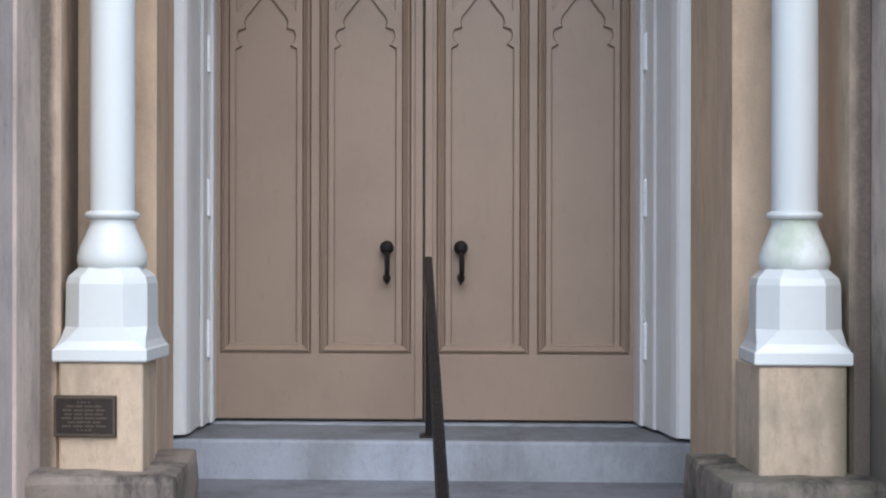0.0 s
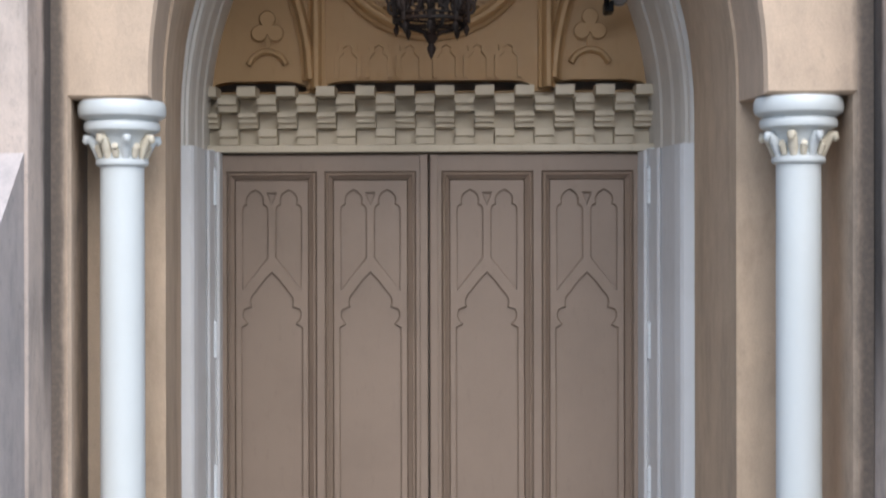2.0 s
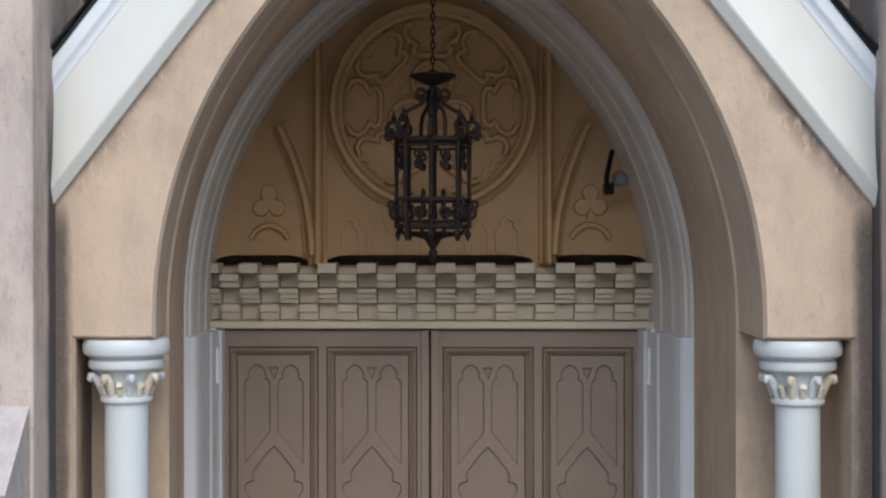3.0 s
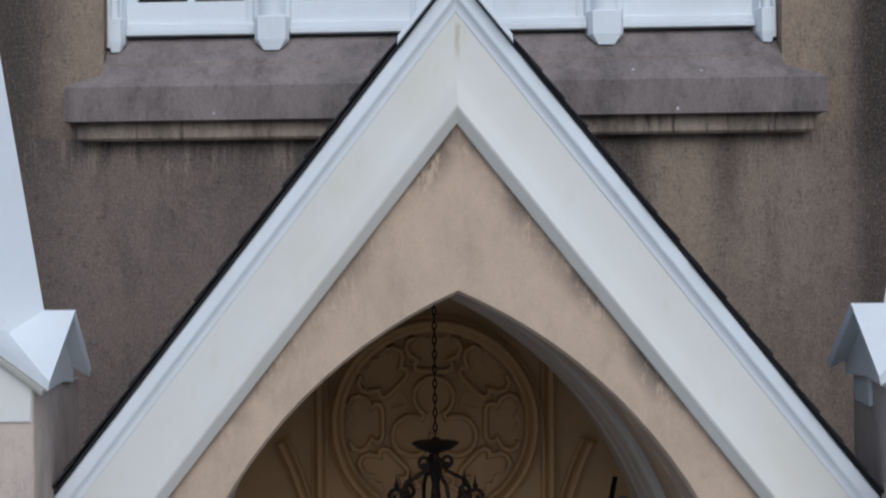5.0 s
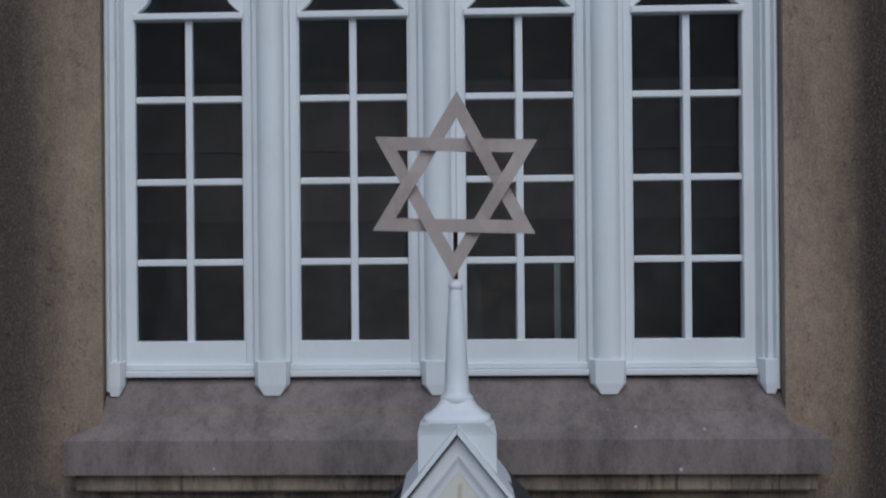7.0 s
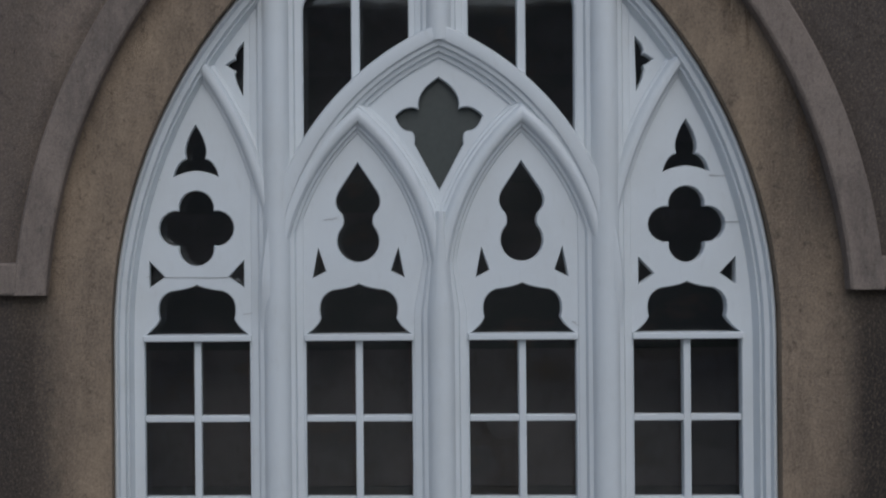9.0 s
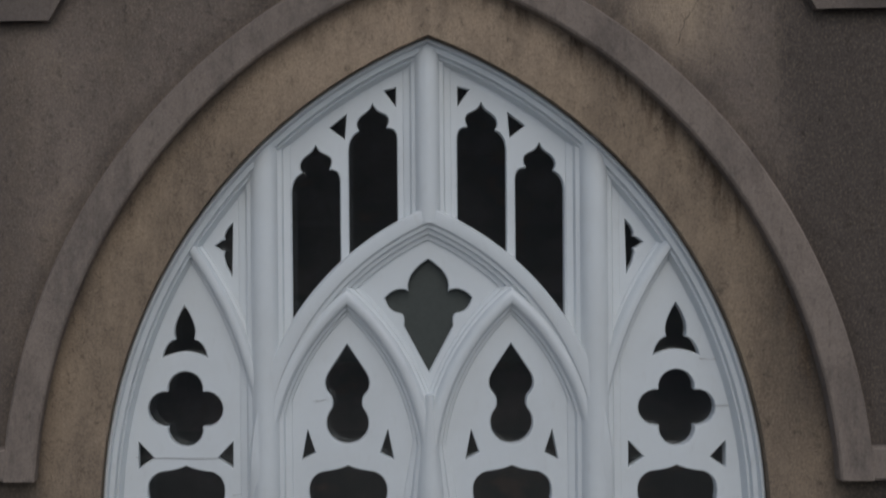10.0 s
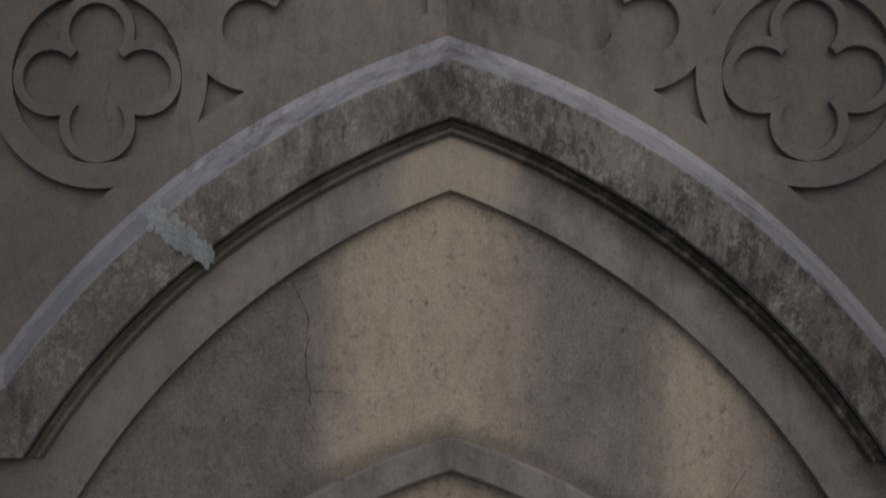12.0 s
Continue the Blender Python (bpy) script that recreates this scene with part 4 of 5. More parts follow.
for s in (-1, 1):
    p = [(-0.8735, 8.5)] + arc(-0.8735 - 2.054, 9.02, 2.054, 0, 36.2, 16)
    rib_at([(-s * x, z) for x, z in p] if s > 0 else p, THIN_RIB)
# feet of the mullions and of the frame
for u, w in ((-1.70, 0.05), (-0.8735, 0.093), (0.0, 0.093), (0.8735, 0.093), (1.70, 0.05)):
    bm = loft([square(w * 0.45, 0.016, 6.776, u, -0.248), square(w * 0.97, 0.036, 6.83, u, -0.232, 0.018), square(w, 0.036, 6.95, u, -0.232, 0.02), square(w * 0.97, 0.032, 6.954, u, -0.232, 0.018)])
    part("mullion_foot", bm, M_WHITE, window, axis=upper_axis)
for u in LIGHTS:
    part("bottom_rail", box(u - 0.345, u + 0.345, -0.236, -0.15, 6.868, 6.902, bevel=0.006), M_WHITE, window, axis=upper_axis)
    part("bottom_rail", box(u - 0.345, u + 0.345, -0.224, -0.15, 6.9025, 6.935, bevel=0.006), M_WHITE, window, axis=upper_axis)
    part("muntin", box(u - 0.02, u + 0.02, -0.199, -0.158, 7.05, 8.76, bevel=0.006), M_WHITE, window, axis=upper_axis)
    for z in (7.47, 7.897, 8.334):
        part("muntin", box(u - 0.29, u + 0.29, -0.196, -0.161, z - 0.018, z + 0.018, bevel=0.006), M_WHITE, window, axis=upper_axis)
    part("transom", box(u - 0.292, u + 0.292, -0.222, -0.158, 8.753, 8.789, bevel=0.006), M_WHITE, window, axis=upper_axis)
pane_mesh = None
for u in LIGHTS:
    for col in (-1, 1):
        for z in (7.262, 7.683, 8.115, 8.544):
            if pane_mesh is None:
                bm = box(-0.132, 0.132, -0.002, 0.002, -0.215, 0.215)
                pane = part("pane", bm, M_GLASS, window)
                pane_mesh = pane.data
            else:
                pane = part("pane", pane_mesh, M_GLASS, window)
            tilt = random.uniform(-0.4, 0.4)
            base = Vector((u + col * 0.1515 + upper_axis(-0.172) + lean(-0.172), -0.172 * DEPTH, z))
            pane.matrix_basis = Matrix.Translation(pane.location) @ Matrix.Translation(base) @ pose(0, 0, 0, tilt, 0, random.uniform(-0.3, 0.3))
    part("pane", box(u - 0.29, u + 0.29, -0.156, -0.152, 8.77, 9.07), M_GLASS, window, axis=upper_axis)
    part("pane", box(u - 0.27, u + 0.27, -0.156, -0.152, 9.0705, 9.95), M_GLASS, window, axis=upper_axis)
for s in (-1, 1):
    part("pane", box(s * 0.10, s * 0.80, -0.150, -0.146, 9.6, 11.2), M_GLASS, window, axis=upper_axis)
    part("pane", box(s * 0.98, s * 1.2, -0.150, -0.146, 9.98, 10.45), M_GLASS, window, axis=upper_axis)
part("kite_pane", plate(mirrored([(u * 1.05, 9.86 + (z - 9.86) * 1.05) for u, z in half]), [], -0.178, -0.165), M_LEAD, window, "dull grey-green obscured pane", axis=upper_axis)

for x0, z0, x1, z1 in ((-0.98, 8.80, -0.80, 8.795), (-1.06, 8.90, -0.95, 8.905), (-0.97, 8.90, -0.965, 8.80), (0.70, 8.85, 0.78, 8.80), (0.80, 8.795, 0.92, 8.80), (-1.62, 9.62, -1.50, 9.625), (1.50, 9.37, 1.60, 9.37), (1.43, 9.62, 1.60, 9.61), (-1.58, 9.10, -1.12, 9.095), (-0.62, 9.40, -0.55, 9.41), (0.86, 6.99, 0.88, 7.35), (0.06, 10.62, 0.064, 10.95)):
    bm = bmesh.new()
    line = [(x0 + (x1 - x0) * k / 6 + random.uniform(-0.003, 0.003), -0.2085, z0 + (z1 - z0) * k / 6 + random.uniform(-0.003, 0.003)) for k in range(7)]
    part("paint_split", tube(line, [random.uniform(0.0006, 0.0016) for _ in line], 5, bm=bm), M_GREYBOX, window, "fine grey split in the paint", axis=upper_axis)

sill = thing("sill", (-0.16, -0.3, 6.3), "stained grey-brown cement window sill and ledge", "window sill", kind="structure")
Y1 = 0.0


def ledge_ring(hx, yf, z):
    return [(-hx, yf, z), (hx, yf, z), (hx, Y1, z), (-hx, Y1, z)]


part("slope", loft([ledge_ring(1.935, -0.374, 6.395), ledge_ring(1.935, -0.374, 6.570), ledge_ring(1.905, -0.364, 6.588), ledge_ring(1.755, -0.33, 6.642), ledge_ring(1.745, -0.212, 6.853), ledge_ring(1.744, -0.13, 6.856)]), M_LEDGE, sill, axis=upper_axis)
part("lower_fillet", loft([ledge_ring(1.872, -0.338, 6.30), ledge_ring(1.88, -0.344, 6.312), ledge_ring(1.88, -0.344, 6.394)]), M_FILLET, sill, axis=upper_axis)

# the dim room behind the glass
room = thing("wall_interior", (0, 1.4, 6.2), "dim brown room behind the window glass", "interior", kind="structure")
bm = bmesh.new()
for a, b in (((-2.6, 2.2, 0.104, 1.6, 6.1, 6.2), 0), ((-2.6, 2.2, 0.104, 1.6, 11.6, 11.7), 0), ((-2.7, -2.6, 0.104, 1.6, 6.1, 11.7), 0), ((2.2, 2.3, 0.104, 1.6, 6.1, 11.7), 0), ((-2.7, 2.3, 1.6, 1.7, 6.1, 11.7), 0)):
    box(*a, bm=bm)
part("room_wall", bm, M_ROOM, room)
# boards added behind the glass to give the panes their reflected bands
for k in range(11):
    part("shutter_board", box(-2.1, 1.75, 0.62 + 0.012 * (k % 2), 0.66 + 0.012 * (k % 2), 6.4 + k * 0.44, 6.4 + k * 0.44 + 0.4392, bevel=0.001), M_REFLECT, room)

# added strip: the bright vertical reflection in one pane, made as a solid
part("pale_strip", box(0.462, 0.498, 0.02, 0.03, 6.95, 7.47, bevel=0.003), M_STREAK, room, "pale green strip added behind the glass as a reflected streak")

# ---- the porch ----
porch = thing("porch", (-0.07, -0.8, 0.06), "gabled tan stucco entrance porch with a pointed arch", "porch", kind="structure")
o = [(-1.64, 0.06), (-1.64, 4.227), (0, 6.30), (1.64, 4.227), (1.64, 0.06), (1.555, 0.06), (1.555, 3.637)] + pointed(1.21, 3.70, 5.55, 3.637)[::-1] + [(-1.535, 3.637), (-1.535, 0.06)]
part("porch_front", plate(o, [], -1.23, -1.0, 0.012), M_PORCH, porch, "tan stucco gable wall", axis=porch_axis)
o = [(-1.64, 0.06), (-1.64, 4.10), (0, 6.05), (1.64, 4.10), (1.64, 0.06)] + pointed(1.21, 3.70, 5.56, 0.06)[::-1]
bm = plate(o, [], -1.0, -0.46)
for v in bm.verts:
    if v.co.y > -0.5 and abs(v.co.x) < 1.5 and v.co.z < 5.7:
        v.co.x *= 1.05
        v.co.z += 0.03 if v.co.z > 4 else 0
part("porch_reveal", bm, M_REVEAL, porch, "rough brown stucco jambs and vault", axis=porch_axis)
part("porch_flank", box(-1.64, -1.36, -0.46, -0.28, 0.06, 4.2), M_JAMB, porch, axis=porch_axis)
part("porch_flank", box(1.36, 1.64, -0.46, -0.28, 0.06, 4.2), M_JAMB, porch, axis=porch_axis)
rake = [(-1.66, 4.158), (0, 6.256), (1.66, 4.158)]
part("frieze_board", sweep(rake, [(-0.022, -1.2), (-0.022, -1.245), (0.014, -1.2615), (0.022, -1.263), (0.032, -1.261), (0.06, -1.2555), (0.10, -1.249), (0.15, -1.2445), (0.20, -1.242), (0.258, -1.2405), (0.258, -1.2)]), M_FRIEZE, porch, "cream white raking frieze board", axis=porch_axis, smooth=16)
part("fascia_board", sweep(rake, [(0.25, -1.2), (0.25, -1.2425), (0.266, -1.244), (0.276, -1.247), (0.285, -1.2515), (0.292, -1.253), (0.332, -1.2515), (0.338, -1.248), (0.338, -1.2)]), M_WHITE, porch, "white raking fascia moulding", axis=porch_axis)
roof = part("roof", sweep([(-1.78, 4.006), (0, 6.256), (1.78, 4.006)], [(0.339, -1.252), (0.352, -1.252), (0.352, -0.96), (0.30, -0.96), (0.30, -1.19), (0.339, -1.19)]), M_SHINGLE, porch, "dark shingle roof", axis=roof_axis)

part("rear_roof", sweep([(-1.72, 4.01), (0, 6.055), (1.72, 4.01)], [(0.0, -0.998), (0.03, -0.998), (0.03, -0.302), (0.0, -0.302)]), M_SHINGLE, porch, "dark roof slab behind the gable parapet", axis=porch_axis)

# casing, tympanum, cornice and doors
casing = thing("door_casing", (-0.2, -0.3, 0.58), "greyish white moulded arched door casing", "door frame", kind="structure")
prof = [(-0.005, -0.05), (-0.005, -0.17), (0.008, -0.178), (0.02, -0.17), (0.024, -0.21), (0.03, -0.26), (0.042, -0.27), (0.052, -0.26), (0.058, -0.33), (0.064, -0.40), (0.076, -0.435), (0.09, -0.445), (0.15, -0.45), (0.165, -0.44), (0.175, -0.05)]
arch_prof = [(-0.005, 0.03), (-0.005, -0.20), (0.004, -0.21), (0.009, -0.31), (0.018, -0.325), (0.023, -0.39), (0.032, -0.415), (0.044, -0.42), (0.05, -0.436), (0.11, -0.442), (0.135, -0.448), (0.28, -0.452), (0.28, 0.03)]
part("arch_moulding", cut_below(sweep(pointed(1.212, 3.70, 5.51, 3.5), arch_prof), 3.553), M_ARCH, casing, "greyish tan arch moulding", axis=porch_axis)
for s in (-1, 1):
    part("jamb_moulding", sweep([(-1.135, 0.59), (-1.135, 3.552)] if s < 0 else [(1.135, 3.552), (1.135, 0.59)], prof), M_CASING, casing, "white jamb moulding", axis=porch_axis)
for s in (-1, 1):
    part("casing_strip", box(s * 1.165, s * 1.192, -0.175, -0.02, 0.585, 3.565, bevel=0.004), M_WHITE, casing, axis=porch_axis)

tymp = thing("tympanum", (-0.22, -0.1, 3.9), "brown painted tympanum with carved Gothic relief", "carved panel", kind="structure")
slots = []
for a, b in ((-1.19, -0.67), (-0.57, 0.57), (0.67, 1.19)):
    slots.append([(a, 3.897)] + [(b, 3.897)] + curve3((b, 3.925), (b - 0.02, 3.95), (b - 0.12, 3.957), 5) + curve3((a + 0.12, 3.957), (a + 0.02, 3.95), (a, 3.925), 5))
part("panel", cut_below(plate(pointed(1.26, 3.70, 5.585, 3.66), slots, -0.04, 0.02), 3.89), M_TYMP, tymp, axis=porch_axis)
bm = bmesh.new()
for a in ((-1.4, 1.4, 0.09, 0.12, 3.8, 4.2), (-1.4, 1.4, 0.5, 0.55, 3.4, 5.8), (-1.45, -1.4, 0.105, 0.55, 3.4, 5.8), (1.4, 1.45, 0.105, 0.55, 3.4, 5.8), (-1.45, 1.45, 0.105, 0.55, 5.8, 5.85), (-1.45, 1.45, 0.105, 0.55, 3.35, 3.4)):
    box(*a, bm=bm)
part("recess", bm, M_ROOM, tymp, "dark hollow behind the carved panel", axis=porch_axis)
bead = [(0.020, -0.025), (0.017, -0.052), (0.008, -0.064), (-0.008, -0.064), (-0.017, -0.052), (-0.020, -0.025)]
thin = [(0.014, -0.025), (0.012, -0.052), (-0.012, -0.052), (-0.014, -0.025)]
roll = [(0.05, -0.025), (0.047, -0.06), (0.03, -0.065), (0.022, -0.09), (0.01, -0.103), (-0.01, -0.103), (-0.022, -0.09), (-0.03, -0.065), (-0.047, -0.06), (-0.05, -0.025)]


def relief(path, prof, closed=False, name="relief_bead", rise=0.85):
    prof = [(o, -0.038 + rise * (d + 0.038)) for o, d in prof]
    part(name, sweep(tidy(path) if closed else path, prof, closed), M_TYMP, tymp, axis=porch_axis)


RX, RZ = 0.017, 4.77
relief(arc(RX, RZ, 0.548, 360, 0, 48)[:-1], roll, True, "roundel_ring", 0.95)
relief(foil(RX, RZ, 0.142, 0.108, 3, n=14)[::-1], bead, True)
# three small darts between the lobes of the middle trefoil
for a in (30, 150, 270):
    ux, uz = math.cos(radians(a)), math.sin(radians(a))
    relief([(RX + r * ux - w * uz, RZ + r * uz + w * ux) for r, w in ((0.235, -0.055), (0.17, 0.0), (0.235, 0.055))], thin)
# eight petals round it: a flat inner edge, a small lobe, a cusp and a large lobe on either side
side = [(0.283, 0.0), (0.283, 0.07), (0.296, 0.098), (0.322, 0.104), (0.343, 0.086), (0.352, 0.10), (0.372, 0.135), (0.41, 0.152), (0.45, 0.138), (0.466, 0.10)]
for k in range(8):
    a = 90 + k * 45
    ux, uz = math.cos(radians(a)), math.sin(radians(a))
    petal = [(r, -w) for r, w in side[::-1]] + side[1:]
    relief([(RX + r * ux - w * uz, RZ + r * uz + w * ux) for r, w in petal], bead, name="petal")
    relief([(RX + r * ux - w * uz, RZ + r * uz + w * ux) for r, w in ((0.475, -0.075), (0.45, -0.035), (0.475, -0.005), (0.45, 0.03), (0.475, 0.075))], thin)
for s in (-1, 1):
    u = 0.018 + s * 0.632
    relief([(u, 3.91), (u, 5.15)], roll, name="upright_rib", rise=0.85)
    p = [(0.018 + s * a, b) for a, b in curve3((0.665, 3.96), (0.675, 4.32), (0.85, 4.67), 12)]
    relief(p, [(o, d + 0.006) for o, d in roll], name="curved_rib", rise=0.85)
    for c in (0.10, 0.27, 0.44):
        relief([(s * c - 0.062, 3.97), (s * c - 0.062, 4.085), (s * c - 0.035, 4.115), (s * c - 0.04, 4.14), (s * c, 4.165), (s * c + 0.04, 4.14), (s * c + 0.035, 4.115), (s * c + 0.062, 4.085), (s * c + 0.062, 3.97)], thin)
    part("leaf", plate(foil(s * 0.885, 4.245, 0.052, 0.046, 3, n=12), [], -0.056, -0.03, 0.004), M_TYMP, tymp, "small carved trefoil leaf", axis=porch_axis)
    relief([(s * 0.885, 4.20), (s * 0.88, 4.10)], thin)
    relief(arc(s * 0.885, 4.01, 0.11, 20, 160, 8), bead)

cornice = thing("cornice", (-0.22, -0.15, 3.56), "pale stepped chequer dentil cornice over the doors", "cornice", kind="structure")
part("fillet", box(-1.44, 1.44, -0.11, -0.02, 3.556, 3.596, bevel=0.006), M_DENTIL, cornice, axis=porch_axis)
part("backing", box(-1.44, 1.44, -0.034, 0.0, 3.597, 3.888), M_DENTIL, cornice, axis=porch_axis)


def dentil_mesh(w, h, d, steps):
    """A corbel block whose lower edge steps back."""
    pts = [(0.0, h)]
    for k in range(steps):
        z1, z0 = h * (1 - k / steps), h * (1 - (k + 1) / steps)
        y = -d * (1 - 0.22 * k)
        pts += [(y, z1 - 0.002), (y, z0 + 0.004)]
    pts.append((0.0, 0.0))
    a = [(-w / 2, y, z) for y, z in pts]
    b = [(w / 2, y, z) for y, z in pts]
    return loft([a, b])


PITCH = 2.477 / 23
dentils = {}
for j, (z0, h, d) in enumerate(((3.598, 0.090, 0.052), (3.690, 0.084, 0.066), (3.776, 0.078, 0.080), (3.856, 0.058, 0.090))):
    for k in range(-2, 25):
        proud = (k + j) % 2 == 1
        if j == 3 and not proud:
            continue
        key = (j, proud)
        depth = d if proud else d * 0.12
        steps = (2, 3, 2, 1)[j] if proud else 1
        if key not in dentils:
            ob = part("block", dentil_mesh(PITCH * (0.94 if proud else 0.99), h, depth, steps), M_DENTIL, cornice)
            dentils[key] = ob.data
        else:
            ob = part("block", dentils[key], M_DENTIL, cornice)
        ob.location += Vector((-1.2385 + PITCH * (k + 0.5) + porch_axis(-0.07) + lean(-0.035), -0.035 * DEPTH, z0))

# ---- the double door ----
door = thing("door_1", (-0.23, -0.06, 0.585), "closed tan-brown double door with Gothic panel tracery", "door", kind="structure")
for s in (-1, 1):
    panels = [(0.077, 0.56), (0.62, 1.10)]
    o = [(s * 0.004, 0.588), (s * 1.172, 0.588), (s * 1.172, 3.55), (s * 0.004, 3.55)]
    hs = [[(s * a, 0.955), (s * b, 0.955), (s * b, 3.446), (s * a, 3.446)] for a, b in panels]
    leaf = part("leaf", plate(o, hs, -0.085, -0.03, 0.009), M_DOOR, door, axis=porch_axis)
    part("astragal", box(s * 0.006, s * 0.05, -0.093, -0.08, 0.6, 3.545, bevel=0.004), M_DOOR, leaf, axis=porch_axis)
    for a, b in panels:
        c = s * (a + b) / 2
        part("panel", box(s * a - s * 0.004, s * b + s * 0.004, -0.060, -0.045, 0.95, 3.45), M_DOOR, leaf, axis=porch_axis)
        w = (b - a) / 2
        rim = [(c - w, 0.955), (c - w, 3.446), (c + w, 3.446), (c + w, 0.955)]
        part("panel_moulding", sweep(rim, [(0.0, -0.05), (0.0, -0.084), (-0.012, -0.089), (-0.02, -0.081), (-0.034, -0.073), (-0.04, -0.05)], True), M_DOOR, leaf, axis=porch_axis)
        low = [(0.0, 1.005), (0.165, 1.005), (0.165, 2.60), (0.128, 2.622)] + curve3((0.128, 2.622), (0.175, 2.66), (0.15, 2.70), 4) + [(0.108, 2.715)] + curve3((0.108, 2.715), (0.13, 2.76), (0.085, 2.80), 4) + [(0.04, 2.86), (0.0, 2.90)]
        hs = [mirrored(low, c)]
        for q in (-1, 1):
            m, e = 0.0925 * q, 0.068
            head = curve3((e, 3.24), (e, 3.27), (e * 0.6, 3.275), 3) + curve3((e * 0.6, 3.275), (e * 0.85, 3.33), (0, 3.352), 4)
            inner, outer = 2.985, 2.81
            zl, zr = (outer, inner) if q < 0 else (inner, outer)
            hs.append(tidy([(c + m - e, zl), (c + m + e, zr)] + [(c + m + x, z) for x, z in head] + [(c + m - x, z) for x, z in reversed(head)]))
        hs.append([(c - 0.022, 3.335), (c + 0.022, 3.335), (c, 3.275)])
        o2 = [(c - w + 0.036, 0.985), (c + w - 0.036, 0.985), (c + w - 0.036, 3.41), (c - w + 0.036, 3.41)]
        part("panel_tracery", plate(o2, hs, -0.0705, -0.058, 0.006), M_DOOR, leaf, axis=porch_axis)
    for z in (1.03, 1.78, 2.545, 3.36):
        part("hinge", lathe(s * 1.160, -0.182, [(0.012, z - 0.095), (0.018, z - 0.09), (0.018, z - 0.032), (0.014, z - 0.03), (0.018, z - 0.027), (0.018, z + 0.03), (0.014, z + 0.032), (0.018, z + 0.034), (0.018, z + 0.09), (0.008, z + 0.108)], 12), M_WHITE, leaf, "painted butt hinge", axis=porch_axis, about=-0.182)
    # thumb-latch pull: round rose, bent grip, spade-shaped foot
    hx = s * 0.2
    bm = lathe(0, 0, [(0.038, 0.0), (0.038, 0.006), (0.03, 0.012), (0.022, 0.02), (0.0145, 0.022)], 20)
    for v in bm.verts:
        v.co = Vector((hx + v.co.x, -0.085 - v.co.z, 1.522 + v.co.y))
    handle = part("handle", bm, M_BLACK, leaf, "dark bronze thumb-latch pull", axis=porch_axis)
    part("grip", tube([(hx, -0.092, 1.50), (hx, -0.118, 1.485), (hx, -0.13, 1.45), (hx, -0.13, 1.40), (hx, -0.118, 1.365), (hx, -0.092, 1.352)], [0.010, 0.012, 0.014, 0.014, 0.012, 0.010], 10), M_BLACK, handle, axis=porch_axis)
    spade = [(hx - 0.012, 1.385), (hx - 0.022, 1.362), (hx - 0.018, 1.345), (hx, 1.318), (hx + 0.018, 1.345), (hx + 0.022, 1.362), (hx + 0.012, 1.385)]
    part("foot_plate", plate(spade, [], -0.094, -0.084, 0.002), M_BLACK, handle, axis=porch_axis)
part("door_reveal", box(-1.175, 1.175, -0.03, 0.05, 0.5, 3.58), M_ROOM, door, axis=porch_axis)

# ---- steps ----
steps = thing("steps", (-0.1, -1.0, 0.06), "worn pale grey stone entrance steps", "steps", kind="structure")
for z, y0, y1, w in ((0.572, -0.452, 0.0, 1.29), (0.375, -0.92, -0.43, 1.24), (0.20, -1.10, -0.90, 1.24)):
    step = part("step", box(-w, w, y0, y1, z - 0.215 if z > 0.3 else 0.05, z - 0.004, bevel=0.012), M_STONE, steps, axis=porch_axis)
    part("tread", box(-w + 0.004, w - 0.004, y0 + 0.018, y1, z - 0.03, z, bevel=0.003), M_TREAD, step, "grimy worn tread", axis=porch_axis)
    part("step_core", box(-w + 0.01, w - 0.01, y0 + 0.03, y1, 0.05, z - 0.21), M_STONE, steps, axis=porch_axis)
part("threshold", box(-1.17, 1.17, -0.13, -0.02, 0.565, 0.577, bevel=0.003), M_STONE, steps, axis=porch_axis)


# ---- columns on their pedestals ----
def rough_block(x0, x1, y0, y1, z0, z1, bevel=0.035, wear=0.012):
    """A worn block: eased edges, cut fine and pushed about by noise."""
    bm = box(x0, x1, y0, y1, z0, z1, bevel=bevel)
    bmesh.ops.subdivide_edges(bm, edges=[e for e in bm.edges if e.calc_length() > 0.06], cuts=9, use_grid_fill=True)
    for v in bm.verts:
        d = noise.noise_vector(v.co * 7.0) * wear + noise.noise_vector(v.co * 23.0) * wear * 0.4
        v.co += Vector((d.x, d.y * 0.5, d.z))
    return bm


